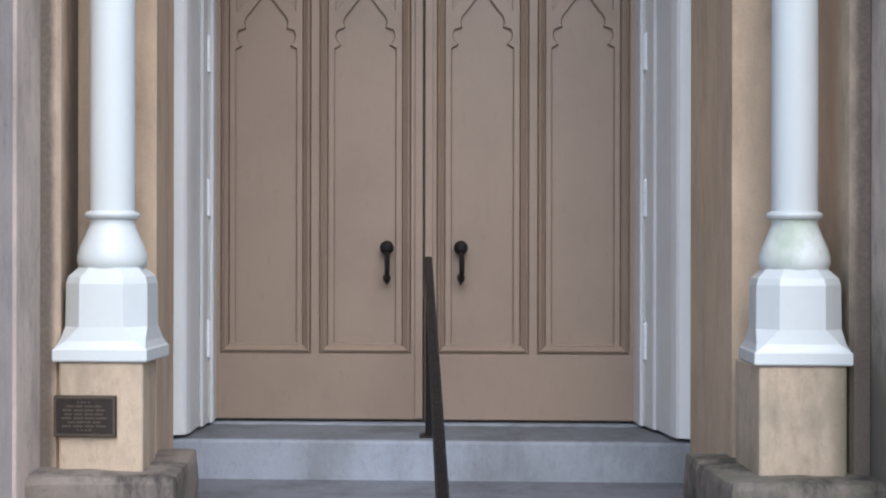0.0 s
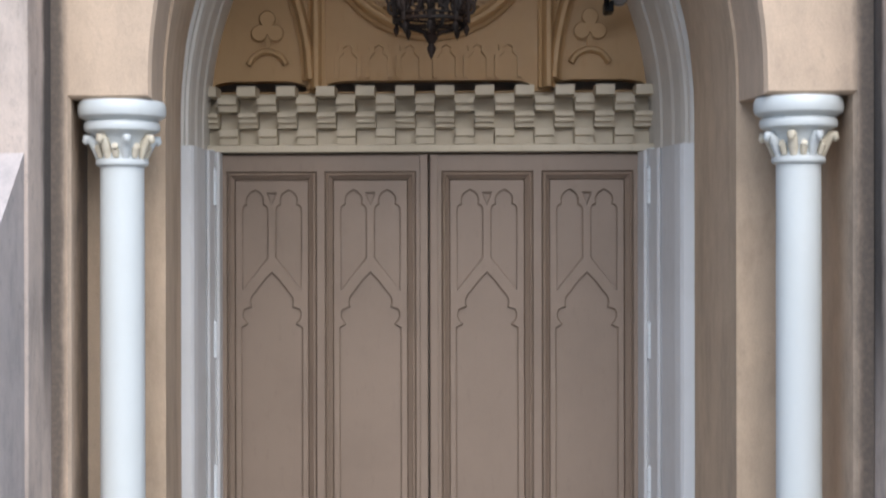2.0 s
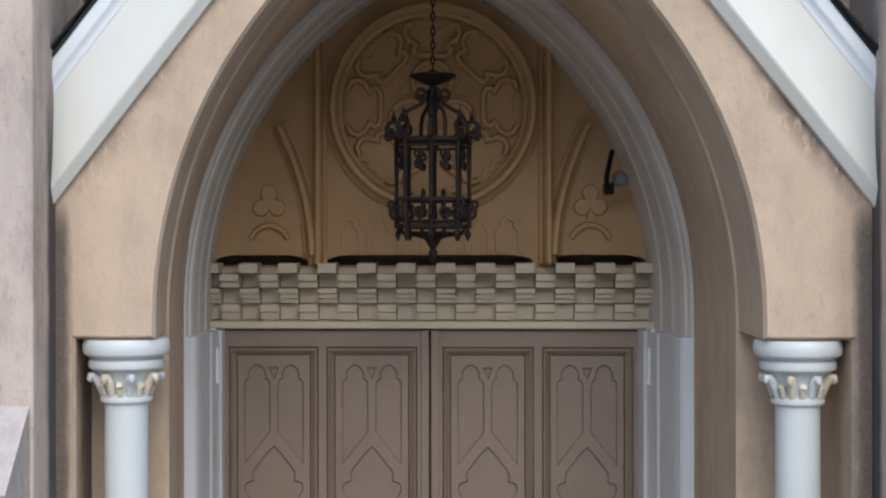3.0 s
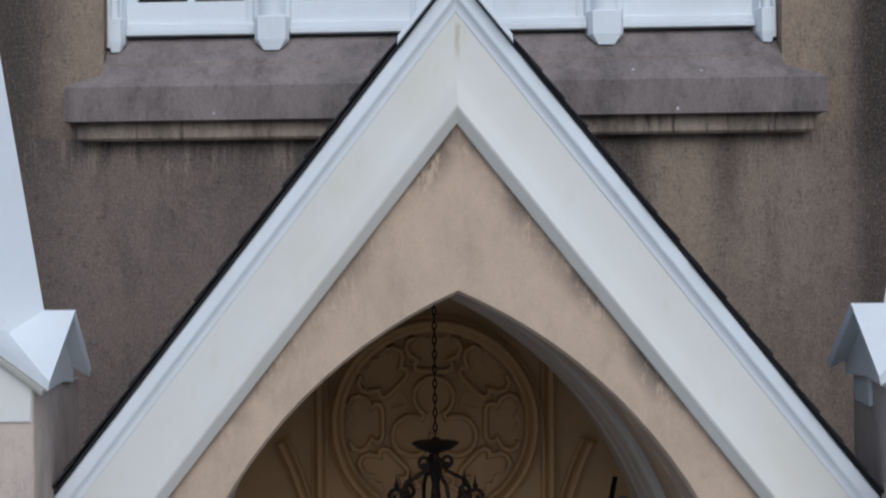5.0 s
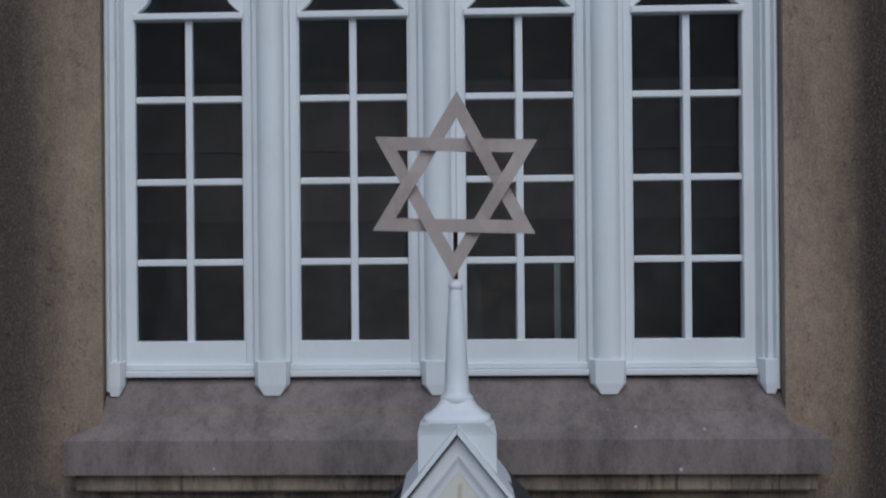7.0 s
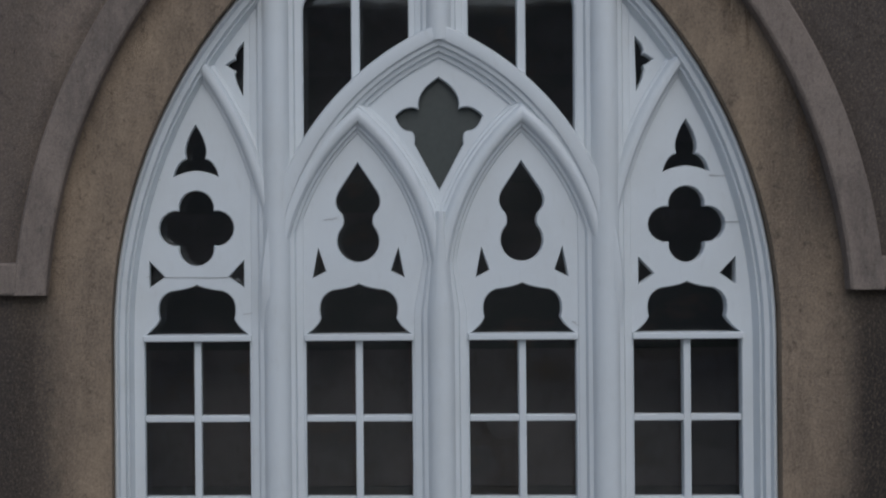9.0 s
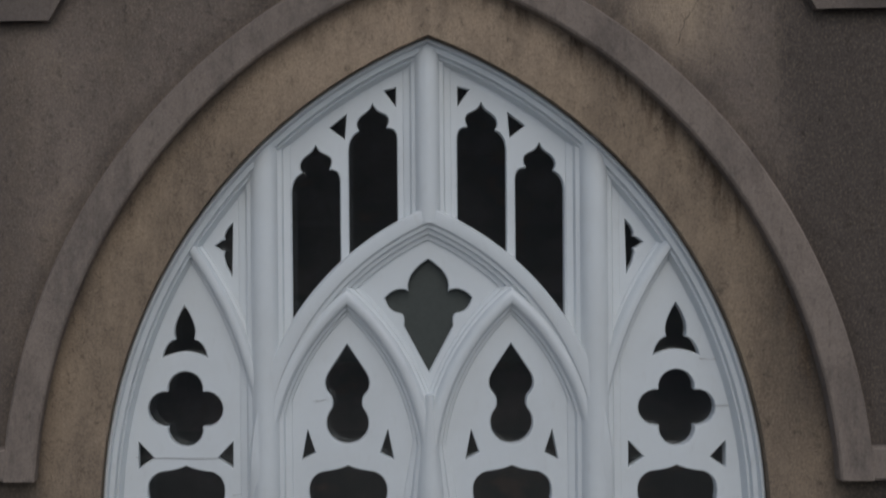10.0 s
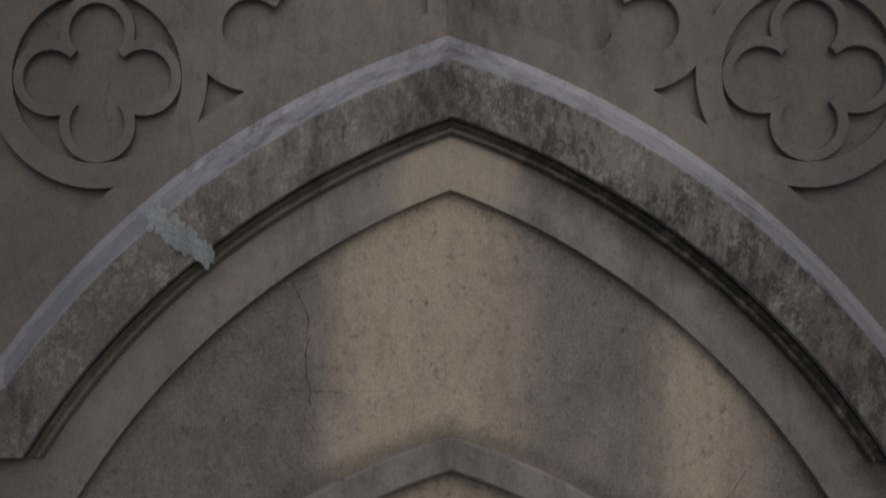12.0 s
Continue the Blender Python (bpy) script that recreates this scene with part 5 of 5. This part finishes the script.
def column():
    x, y = 1.378 + porch_axis(-1.16), -1.16
    c = thing("column", (x, y, 1.08), "white painted slender column with a leafy capital", "column", "columns of the porch")
    shaped = functools.partial(part, about=y)
    # square slab, broached into an eight-sided die
    rings = ((0.183, 1.07, 0.0), (0.187, 1.076, 0.0), (0.187, 1.116, 0.0), (0.180, 1.124, 0.004), (0.171, 1.150, 0.03), (0.165, 1.205, 0.077), (0.163, 1.375, 0.076), (0.156, 1.402, 0.073), (0.120, 1.438, 0.06))
    shaped("plinth", loft([square(h, h, z, x, y, cut) for h, z, cut in rings]), M_COLUMN, c)
    shaped("base", lathe(x, y, [(0.120, 1.43), (0.133, 1.442), (0.1395, 1.462), (0.1385, 1.487), (0.127, 1.525), (0.109, 1.562), (0.095, 1.597), (0.089, 1.615), (0.090, 1.632)], 36), M_COLUMN, c, smooth=35)
    shaped("ring", lathe(x, y, [(0.092, 1.632), (0.105, 1.637), (0.110, 1.648), (0.105, 1.659), (0.092, 1.664)], 36), M_COLUMN, c, smooth=35)
    shaped("shaft", lathe(x, y, [(0.0895, 1.664), (0.090, 2.2), (0.0895, 2.9), (0.0885, 3.375)], 40), M_COLUMN, c, smooth=35)
    cap = shaped("capital", lathe(x, y, [(0.093, 3.37), (0.104, 3.376), (0.107, 3.387), (0.104, 3.398), (0.094, 3.402), (0.093, 3.43), (0.10, 3.47), (0.122, 3.502), (0.138, 3.508), (0.15, 3.515), (0.154, 3.53), (0.15, 3.547), (0.136, 3.552), (0.15, 3.558), (0.172, 3.572), (0.177, 3.59), (0.175, 3.615), (0.168, 3.632)], 40), M_COLUMN, c, smooth=35)
    for k in range(8):
        a = math.tau * (k + 0.5) / 8
        ca, sa = math.cos(a), math.sin(a)
        pts = [(x + r * ca, y + r * sa, z) for r, z in ((0.092, 3.402), (0.100, 3.435), (0.112, 3.462), (0.130, 3.484), (0.142, 3.482), (0.146, 3.470), (0.140, 3.458))]
        shaped("leaf", tube(pts, [0.014, 0.020, 0.021, 0.019, 0.018, 0.015, 0.006], 8), M_GILT if k % 2 else M_COLUMN, cap, smooth=60)
        a += math.tau / 16
        pts = [(x + r * math.cos(a), y + r * math.sin(a), z) for r, z in ((0.097, 3.405), (0.105, 3.435), (0.117, 3.45), (0.12, 3.442))]
        shaped("leaf", tube(pts, [0.012, 0.016, 0.014, 0.005], 6), M_GILT, cap, smooth=60)
    return c


first_column = column()
shift = -2.724
copy_thing(first_column, Matrix.Translation(first_column.location + Vector((shift, 0, 0))))
for o in first_column.children:
    if o.name.startswith("base"):
        o.data = o.data.copy()
        o.data.materials[0] = M_MOSSY
tagged(first_column, "white column with greenish weathering on its bulbous base")

for s in (-1, 1):
    ped = thing("pedestal", (s * 1.32 - 0.06, -1.15, 0.06), "tan stucco pedestal on a rough grey base block", "pedestal", "pedestals of the porch", "structure")
    part("die", box(s * 1.362 - 0.168, s * 1.362 + 0.168, -1.251, -1.06, 0.62, 1.069, bevel=0.012), M_PIER, ped, axis=porch_axis)
    part("base_block", rough_block(min(s * 1.045, s * 1.66), max(s * 1.045, s * 1.66), -1.335, -0.90, 0.05, 0.648), M_BASE, ped, "rough grey-brown base course", axis=porch_axis)

plaque = thing("plaque", (-1.49, -1.252, 0.78), "small dark bronze plaque with worn raised lettering", "plaque")
px, pz = -1.49, 0.858
tablet = part("plate", box(px - 0.124, px + 0.124, -1.262, -1.251, pz - 0.081, pz + 0.081, bevel=0.004), M_BRONZE, plaque)
rim = [(px - 0.116, pz - 0.073), (px - 0.116, pz + 0.073), (px + 0.116, pz + 0.073), (px + 0.116, pz - 0.073)]
part("rim", sweep(rim, [(0.004, -1.261), (0.004, -1.2645), (-0.004, -1.2645), (-0.004, -1.261)], True), M_LETTER, tablet)
for k, w in enumerate((0.028, 0.072, 0.088, 0.080, 0.092, 0.066, 0.09, 0.03)):
    for q in range(4):
        x0 = px - w + 0.5 * w * q
        part("text_line", box(x0, x0 + 0.5 * w - random.uniform(0.004, 0.010), -1.2635, -1.2615, pz + 0.051 - k * 0.0155, pz + 0.058 - k * 0.0155), M_LETTER, tablet)

# ---- handrail in the middle of the steps ----
rail = thing("handrail", (-0.19, -0.36, 0.572), "black painted iron handrail on the steps", "handrail")
p0, p1 = Vector((-0.193, -0.345, 1.457)), Vector((-0.045, -2.25, 0.62))
bm = bmesh.new()
d = (p1 - p0).normalized()
side = d.cross(Vector((0, 0, 1))).normalized()
upv = side.cross(d)
loops = []
for q in (p0 - d * 0.02, p0, p1):
    loops.append([q + a * side + b * upv for a, b in ((0.021, -0.008), (0.021, 0.004), (0.014, 0.012), (-0.014, 0.012), (-0.021, 0.004), (-0.021, -0.008))])
part("rail", loft(loops), M_BLACK, rail, smooth=30)
part("channel", loft([[q + a * side + b * upv for a, b in ((0.012, -0.03), (0.012, -0.008), (-0.012, -0.008), (-0.012, -0.03))] for q in (p0, p1)]), M_BLACK, rail)
tall_post = part("post", box(p0.x - 0.012, p0.x + 0.024, p0.y - 0.03, p0.y - 0.002, 0.572, 1.43, bevel=0.003), M_BLACK, rail)
part("post", box(p1.x - 0.014, p1.x + 0.014, p1.y + 0.002, p1.y + 0.03, 0.06, 0.61, bevel=0.003), M_BLACK, rail)
part("foot_plate", box(p0.x - 0.04, p0.x + 0.04, p0.y - 0.056, p0.y + 0.024, 0.572, 0.580, bevel=0.002), M_BLACK, tall_post)


# ---- buttresses with white pinnacles ----
def buttress(s):
    """s: -1 or 1, the side of the axis at x = -0.063."""
    ax = -0.063
    b = thing("buttress", (ax + s * 2.02, -0.9, 0.06), "tan stucco buttress with a grey stained flank", "buttress", "buttresses beside the porch", "structure")
    x0, x1 = ax + s * 1.622, ax + s * 2.40
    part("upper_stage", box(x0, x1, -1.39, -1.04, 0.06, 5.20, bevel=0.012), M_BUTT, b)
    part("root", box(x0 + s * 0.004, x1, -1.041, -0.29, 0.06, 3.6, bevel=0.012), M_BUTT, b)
    lo, hi = (x0, x1) if s > 0 else (x1, x0)
    prism = [[(x, -1.38, 0.06), (x, -1.545, 0.06), (x, -1.545, 3.10), (x, -1.55, 3.11), (x, -1.392, 3.40), (x, -1.38, 3.40)] for x in ((lo + 0.015, hi - 0.003) if s > 0 else (lo + 0.003, hi - 0.015))]
    part("lower_stage", loft(prism), M_BUTTLOW, b, "stepped lower stage with a sloped grey top")
    cap = thing("pinnacle", (ax + s * 2.02, -1.22, 5.08), "white painted pinnacle with small gables", "pinnacle", "pinnacles on the buttresses")
    cx, cy, hx, ze = ax + s * 2.02 - 0.008, -1.224, 0.487, 5.245
    front, back = 0.20, 0.20 if s > 0 else 0.125
    zx, zy = 5.60, 5.498
    # front and rear gable boards hang below the eaves and end square
    for y0, y1 in ((cy - 0.172, cy - 0.105), (cy + 0.03, cy + back - 0.04)):
        board = [(cx - 0.40, 5.085), (cx + 0.40, 5.085), (cx + 0.41, 5.26), (cx, zx - 0.05), (cx - 0.41, 5.26)]
        part("gable_board", plate(board, [], y0, y1, 0.006), M_CREAM, cap)
    rake = [(cx - hx + 0.02, ze - 0.02), (cx, zx - 0.035), (cx + hx - 0.02, ze - 0.02)]
    part("rake_moulding", sweep(rake, [(0.0, cy - 0.18), (-0.012, cy - 0.196), (-0.03, cy - 0.19), (-0.045, cy - 0.176), (-0.05, cy - 0.165), (0.0, cy - 0.15)]), M_FRIEZE, cap)
    # crossed gables: one folded sheet with valleys
    xs = hx * (1 - (zy - ze) / (zx - ze))
    for q in (-1, 1):
        for d in (-front, back):
            for face in (((0, d, zx), (hx, d, ze), (xs, 0, zy), (0, 0, zx)), ((xs, 0, zy), (hx, d, ze), (hx, 0, zy))):
                slab = loft([[(cx + q * a, cy + b, c) for a, b, c in face], [(cx + q * a * 0.985, cy + b * 0.985, c - 0.034) for a, b, c in face]])
                part("roof_slope", slab, M_WHITE, cap)
    for q in (-1, 1):
        xe = cx + q * hx
        field = [[(x, cy - front + 0.03, ze - 0.03), (x, cy - 0.10, 5.19), (x, cy + 0.02, 5.21), (x, cy + back - 0.02, 5.19), (x, cy + back - 0.02, ze + 0.0), (x, cy, zy - 0.038)] for x in (xe - q * 0.085, xe - q * 0.065)]
        part("side_board", loft(field), M_CREAM, cap)
    core = [[(cx - 0.37, y, 5.09), (cx + 0.37, y, 5.09), (cx + 0.37, y, 5.2), (cx, y, 5.5), (cx - 0.37, y, 5.2)] for y in (cy - 0.106, cy + back - 0.042)]
    part("core", loft(core), M_CREAM, cap)
    # the arrises of the spire rise from the four ridges
    spire = [[(cx + r, cy, z), (cx, cy + r / DEPTH, z), (cx - r, cy, z), (cx, cy - r / DEPTH, z)] for r, z in ((0.375, 5.42), (0.356, 5.52), (0.01, 7.62))]
    part("spire", loft(spire), M_WHITE, cap)
    if s > 0:
        wire = [(cx - 0.33, cy - 0.182, 5.33), (cx - 0.345, cy - 0.179, 5.26), (cx - 0.352, cy - 0.178, 5.19), (cx - 0.362, cy - 0.178, 5.13), (cx - 0.368, cy - 0.178, 5.084), (cx - 0.395, cy - 0.176, 5.080)]
        part("cable", tube(wire, 0.008, 6), M_BLACK, cap, "black cable stapled to the board")


buttress(-1)
buttress(1)

# ---- finial with the six-pointed star ----
fin = thing("finial", (-0.078, -1.19, 6.5), "white gable finial carrying a weathered wooden six-pointed star", "finial")
fx, fy = -0.074, -1.19
part("pedestal", loft([square(0.155, 0.034, 6.64, fx, fy), square(0.155, 0.046, 6.80, fx, fy, 0.004), square(0.152, 0.05, 6.818, fx, fy, 0.022), square(0.146, 0.056, 6.84, fx, fy, 0.03), square(0.135, 0.058, 6.848, fx, fy, 0.03)]), M_WHITE, fin)
flare = loft([square(0.130, 0.084, 6.848, fx, fy, 0.02), square(0.134, 0.087, 6.855, fx, fy, 0.022), square(0.130, 0.085, 6.865, fx, fy, 0.022), square(0.104, 0.074, 6.880, fx, fy, 0.02), square(0.081, 0.064, 6.902, fx, fy, 0.02), square(0.066, 0.056, 6.926, fx, fy, 0.02), square(0.058, 0.05, 6.937, fx, fy, 0.02)])
part("flare", flare, M_WHITE, fin, smooth=50, about=fy)
mast = part("post", lathe(fx, fy, [(0.060, 6.922), (0.066, 6.927), (0.066, 6.94), (0.055, 6.952), (0.049, 6.96), (0.046, 7.05), (0.038, 7.2), (0.028, 7.345), (0.024, 7.365)], 16), M_WHITE, fin, smooth=40, about=fy)
part("knob", lathe(fx, fy, [(0.021, 7.36), (0.028, 7.37), (0.030, 7.382), (0.025, 7.395), (0.012, 7.405)], 16), M_WHITE, mast, smooth=40, about=fy)
part("spike", lathe(fx, fy + 0.004, [(0.009, 7.405), (0.009, 7.60)], 8), M_IRON, mast, about=fy)
for q in (-1, 1):
    a = [(fx + q * 0.001, -1.275, 6.840), (fx + q * 0.222, -1.275, 6.561), (fx + q * 0.227, -1.275, 6.528), (fx + q * 0.001, -1.275, 6.810)]
    a2 = [(x, -0.93, z) for x, y, z in a]
    part("saddle", loft([a, a2]), M_WHITE, fin, "white lead saddle over the ridge")
R, bw = 0.372, 0.052
tilt = radians(-1.6)


def star_bar(turn, k):
    """One bar of a triangle, mitred at its corners and woven over one crossing and under the next."""
    def corner(r, n):
        a = turn + tilt + math.tau * n / 3
        return fx + r * math.cos(a), 7.778 + r * math.sin(a)
    outer = [Vector(corner(R, k)), Vector(corner(R, k + 1))]
    inner = [Vector(corner(R - 2 * bw, k)), Vector(corner(R - 2 * bw, k + 1))]
    rings = []
    for f, lift in ((0.0, 0.0), (0.18, 0.0045), (0.3, 0.0075), (0.42, 0.005), (0.5, 0.0), (0.58, -0.005), (0.7, -0.0075), (0.82, -0.0045), (1.0, 0.0)):
        a, b = outer[0].lerp(outer[1], f), inner[0].lerp(inner[1], f)
        y = -1.203 + lift
        rings.append([(a.x, y, a.y), (b.x, y, b.y), (b.x, y + 0.011, b.y), (a.x, y + 0.011, a.y)])
    part("bar", loft(rings), M_STAR, fin, "weathered grey-brown wooden bar of the star")


for turn in (math.pi / 2, -math.pi / 2):
    for k in range(3):
        star_bar(turn, k)
split = [(fx + 0.085 + 0.016 * k, -1.205, 7.598 + random.uniform(-0.01, 0.008)) for k in range(9)]
part("crack", tube(split, [0.003 * random.uniform(0.4, 1.3) for _ in split], 5), M_IRON, fin, "dark crack in the wood")

# ---- the hanging lantern ----
lan = thing("lantern", (-0.19, -0.65, 3.93), "rusty wrought iron lantern hanging on a chain", "lantern")
lx, ly = -0.19, -0.65


def polar(r, a, z):
    return (lx + r * math.cos(a), ly + r * math.sin(a), z)


def curl(a, r, z, size, turns, start, sense=1):
    """A flat scroll that winds in, in the upright plane through the lantern's axis."""
    pts = []
    for j in range(16):
        f = j / 15
        w = start + sense * f * turns * math.tau
        q = size * (1 - 0.72 * f)
        pts.append(polar(r + q * math.cos(w), a, z + q * math.sin(w)))
    return pts


iron = functools.partial(part, about=ly)
for z, r, q in ((4.505, 0.172, 0.012), (4.475, 0.172, 0.007), (4.225, 0.172, 0.011), (4.10, 0.165, 0.012), (4.125, 0.165, 0.007), (4.07, 0.10, 0.006)):
    iron("hoop", tube([polar(r, math.tau * k / 24, z) for k in range(24)], q, 6, closed=True), M_IRON, lan)
iron("stem", lathe(lx, ly, [(0.003, 3.925), (0.014, 3.95), (0.022, 3.975), (0.013, 3.995), (0.03, 4.02), (0.036, 4.035), (0.016, 4.05), (0.014, 4.12), (0.024, 4.15), (0.014, 4.18), (0.014, 4.44), (0.03, 4.47), (0.02, 4.5), (0.024, 4.56), (0.018, 4.62), (0.03, 4.68), (0.034, 4.69), (0.016, 4.705), (0.016, 4.77)], 12), M_IRON, lan, smooth=50)
iron("canopy", lathe(lx, ly, [(0.02, 4.765), (0.05, 4.775), (0.082, 4.788), (0.098, 4.80), (0.113, 4.812), (0.104, 4.818), (0.07, 4.816), (0.03, 4.826), (0.014, 4.84)], 24), M_IRON, lan, "small dished iron canopy", smooth=50)
for k in range(8):
    a = math.tau * k / 8 - math.pi / 2
    upright = iron("post", tube([polar(0.172, a, 4.09), polar(0.172, a, 4.30), polar(0.172, a, 4.53)], [0.0115, 0.009, 0.0125], 8), M_IRON, lan)
    iron("spike", lathe(*polar(0.185, a, 0)[:2], [(0.008, 4.60), (0.014, 4.612), (0.006, 4.628), (0.0015, 4.66)], 8), M_IRON, upright)
    iron("drop", lathe(*polar(0.165, a, 0)[:2], [(0.002, 4.03), (0.012, 4.05), (0.015, 4.065), (0.006, 4.085), (0.008, 4.10)], 8), M_IRON, upright)
    iron("scroll", tube(curl(a, 0.183, 4.562, 0.046, 1.4, -2.2), 0.0095, 6), M_IRON, upright)
    iron("scroll", tube(curl(a, 0.205, 4.525, 0.026, 1.2, 2.6, -1), 0.008, 6), M_IRON, upright)
    iron("scroll", tube(curl(a, 0.168, 4.163, 0.042, 1.4, 2.2, -1), 0.0095, 6), M_IRON, upright)
    iron("scroll", tube(curl(a, 0.192, 4.205, 0.024, 1.1, -2.6), 0.0075, 6), M_IRON, upright)
    b = a + math.pi / 8
    side_way = Vector((-math.sin(b), math.cos(b), 0))
    mid = Vector(polar(0.158, b, 0))
    for z, q, up in ((4.435, 0.027, 1), (4.165, 0.03, 1), (4.39, 0.02, -1)):
        pts = []
        for j in range(14):
            f = j / 13
            w = -1.4 + f * 1.5 * math.tau
            rr = q * (1 - 0.65 * f)
            pts.append(mid + side_way * (rr * math.cos(w) * up) + Vector((0, 0, z + rr * math.sin(w))))
        iron("scroll", tube(pts, 0.0065, 6), M_IRON, lan)
    if k % 2 == 0:
        iron("arm", tube([polar(r, a + math.pi / 8, z) for r, z in ((0.172, 4.51), (0.17, 4.59), (0.145, 4.635), (0.10, 4.655), (0.055, 4.68), (0.03, 4.72))], 0.0095, 6), M_IRON, lan)
        iron("arm", tube([polar(r, a + math.pi / 8, z) for r, z in ((0.165, 4.10), (0.15, 4.07), (0.09, 4.06), (0.045, 4.05), (0.02, 4.03))], 0.0095, 6), M_IRON, lan)
        iron("scroll", tube(curl(a + math.pi / 8, 0.055, 4.725, 0.034, 1.3, -2.4), 0.0085, 6), M_IRON, lan)
for k in range(3):
    a = math.tau * k / 3 + 0.5
    iron("candle", lathe(*polar(0.055, a, 0)[:2], [(0.018, 4.17), (0.02, 4.178), (0.011, 4.182), (0.011, 4.27), (0.006, 4.28)], 10), M_IRON, lan, "dull candle tube")
bm = bmesh.new()
for k in range(21):
    z = 4.852 + k * 0.0342
    flat = Vector((1, 0, 0)) if k % 2 else Vector((0, 1, 0))
    tube([Vector((lx, ly, z)) + 0.009 * math.cos(math.tau * j / 10) * flat + Vector((0, 0, 0.022 * math.sin(math.tau * j / 10))) for j in range(10)], 0.0042, 5, bm=bm, closed=True)
iron("chain", bm, M_IRON, lan, "rusty link chain")
iron("ceiling_rose", lathe(lx, ly, [(0.05, 5.53), (0.055, 5.545), (0.055, 5.60)], 16), M_BLACK, lan)

# ---- floodlight on the tympanum's edge ----
spot = thing("floodlight", (0.75, -0.13, 4.32), "small dark floodlight on a bracket", "lamp")
sx, sy, sz = 0.76, -0.14, 4.37
part("bracket", tube([(sx - 0.035, sy + 0.02, sz - 0.08), (sx - 0.045, sy - 0.05, sz - 0.06), (sx - 0.05, sy - 0.07, sz), (sx - 0.03, sy - 0.06, sz + 0.09), (sx - 0.015, sy - 0.04, sz + 0.14)], 0.014, 8), M_BLACK, spot)
part("box", box(sx - 0.055, sx - 0.005, sy - 0.05, sy + 0.02, sz - 0.09, sz - 0.03, bevel=0.008), M_BLACK, spot)
bm = lathe(0, 0, [(0.026, 0), (0.042, 0.012), (0.045, 0.05), (0.038, 0.056), (0.03, 0.05)], 20)
for v in bm.verts:
    v.co = Vector((sx + 0.028 + v.co.x, sy - 0.01 - v.co.z, sz - 0.01 + v.co.y))
part("lamp_head", bm, M_GREYBOX, spot, "round dark lamp head", smooth=40, about=sy)

# ---- shingles, last ----
slope = math.atan2(2.098, 1.66)
shingle_mesh = None
for s in (-1, 1):
    for row in range(18):
        for k in range(2):
            if shingle_mesh is None:
                a = [(0.0, -0.086, 0.0), (0.205, -0.086, 0.0), (0.205, -0.086, 0.008), (0.0, -0.086, 0.003)]
                sh = part("shingle", loft([a, [(x, 0.086, z) for x, y, z in a]]), M_SHINGLE, roof)
                shingle_mesh = sh.data
            else:
                sh = part("shingle", shingle_mesh, M_SHINGLE, roof)
            along = 0.34 + row * 0.142
            y = -1.264 + 0.086 + k * 0.176 + random.uniform(-0.006, 0.006)
            ridge = 6.256 + 0.354 / math.cos(slope)
            u = s * along * math.cos(slope)
            z = ridge - along * math.sin(slope) + random.uniform(0, 0.003)
            turn = Matrix.Rotation(slope - radians(1.6), 4, "Y")
            m = Matrix.Translation((u + roof_axis(y) + lean(y), y * DEPTH, z)) @ (Matrix.Rotation(math.pi, 4, "Z") if s < 0 else Matrix()) @ turn
            sh.matrix_basis = Matrix.Translation(sh.location) @ m
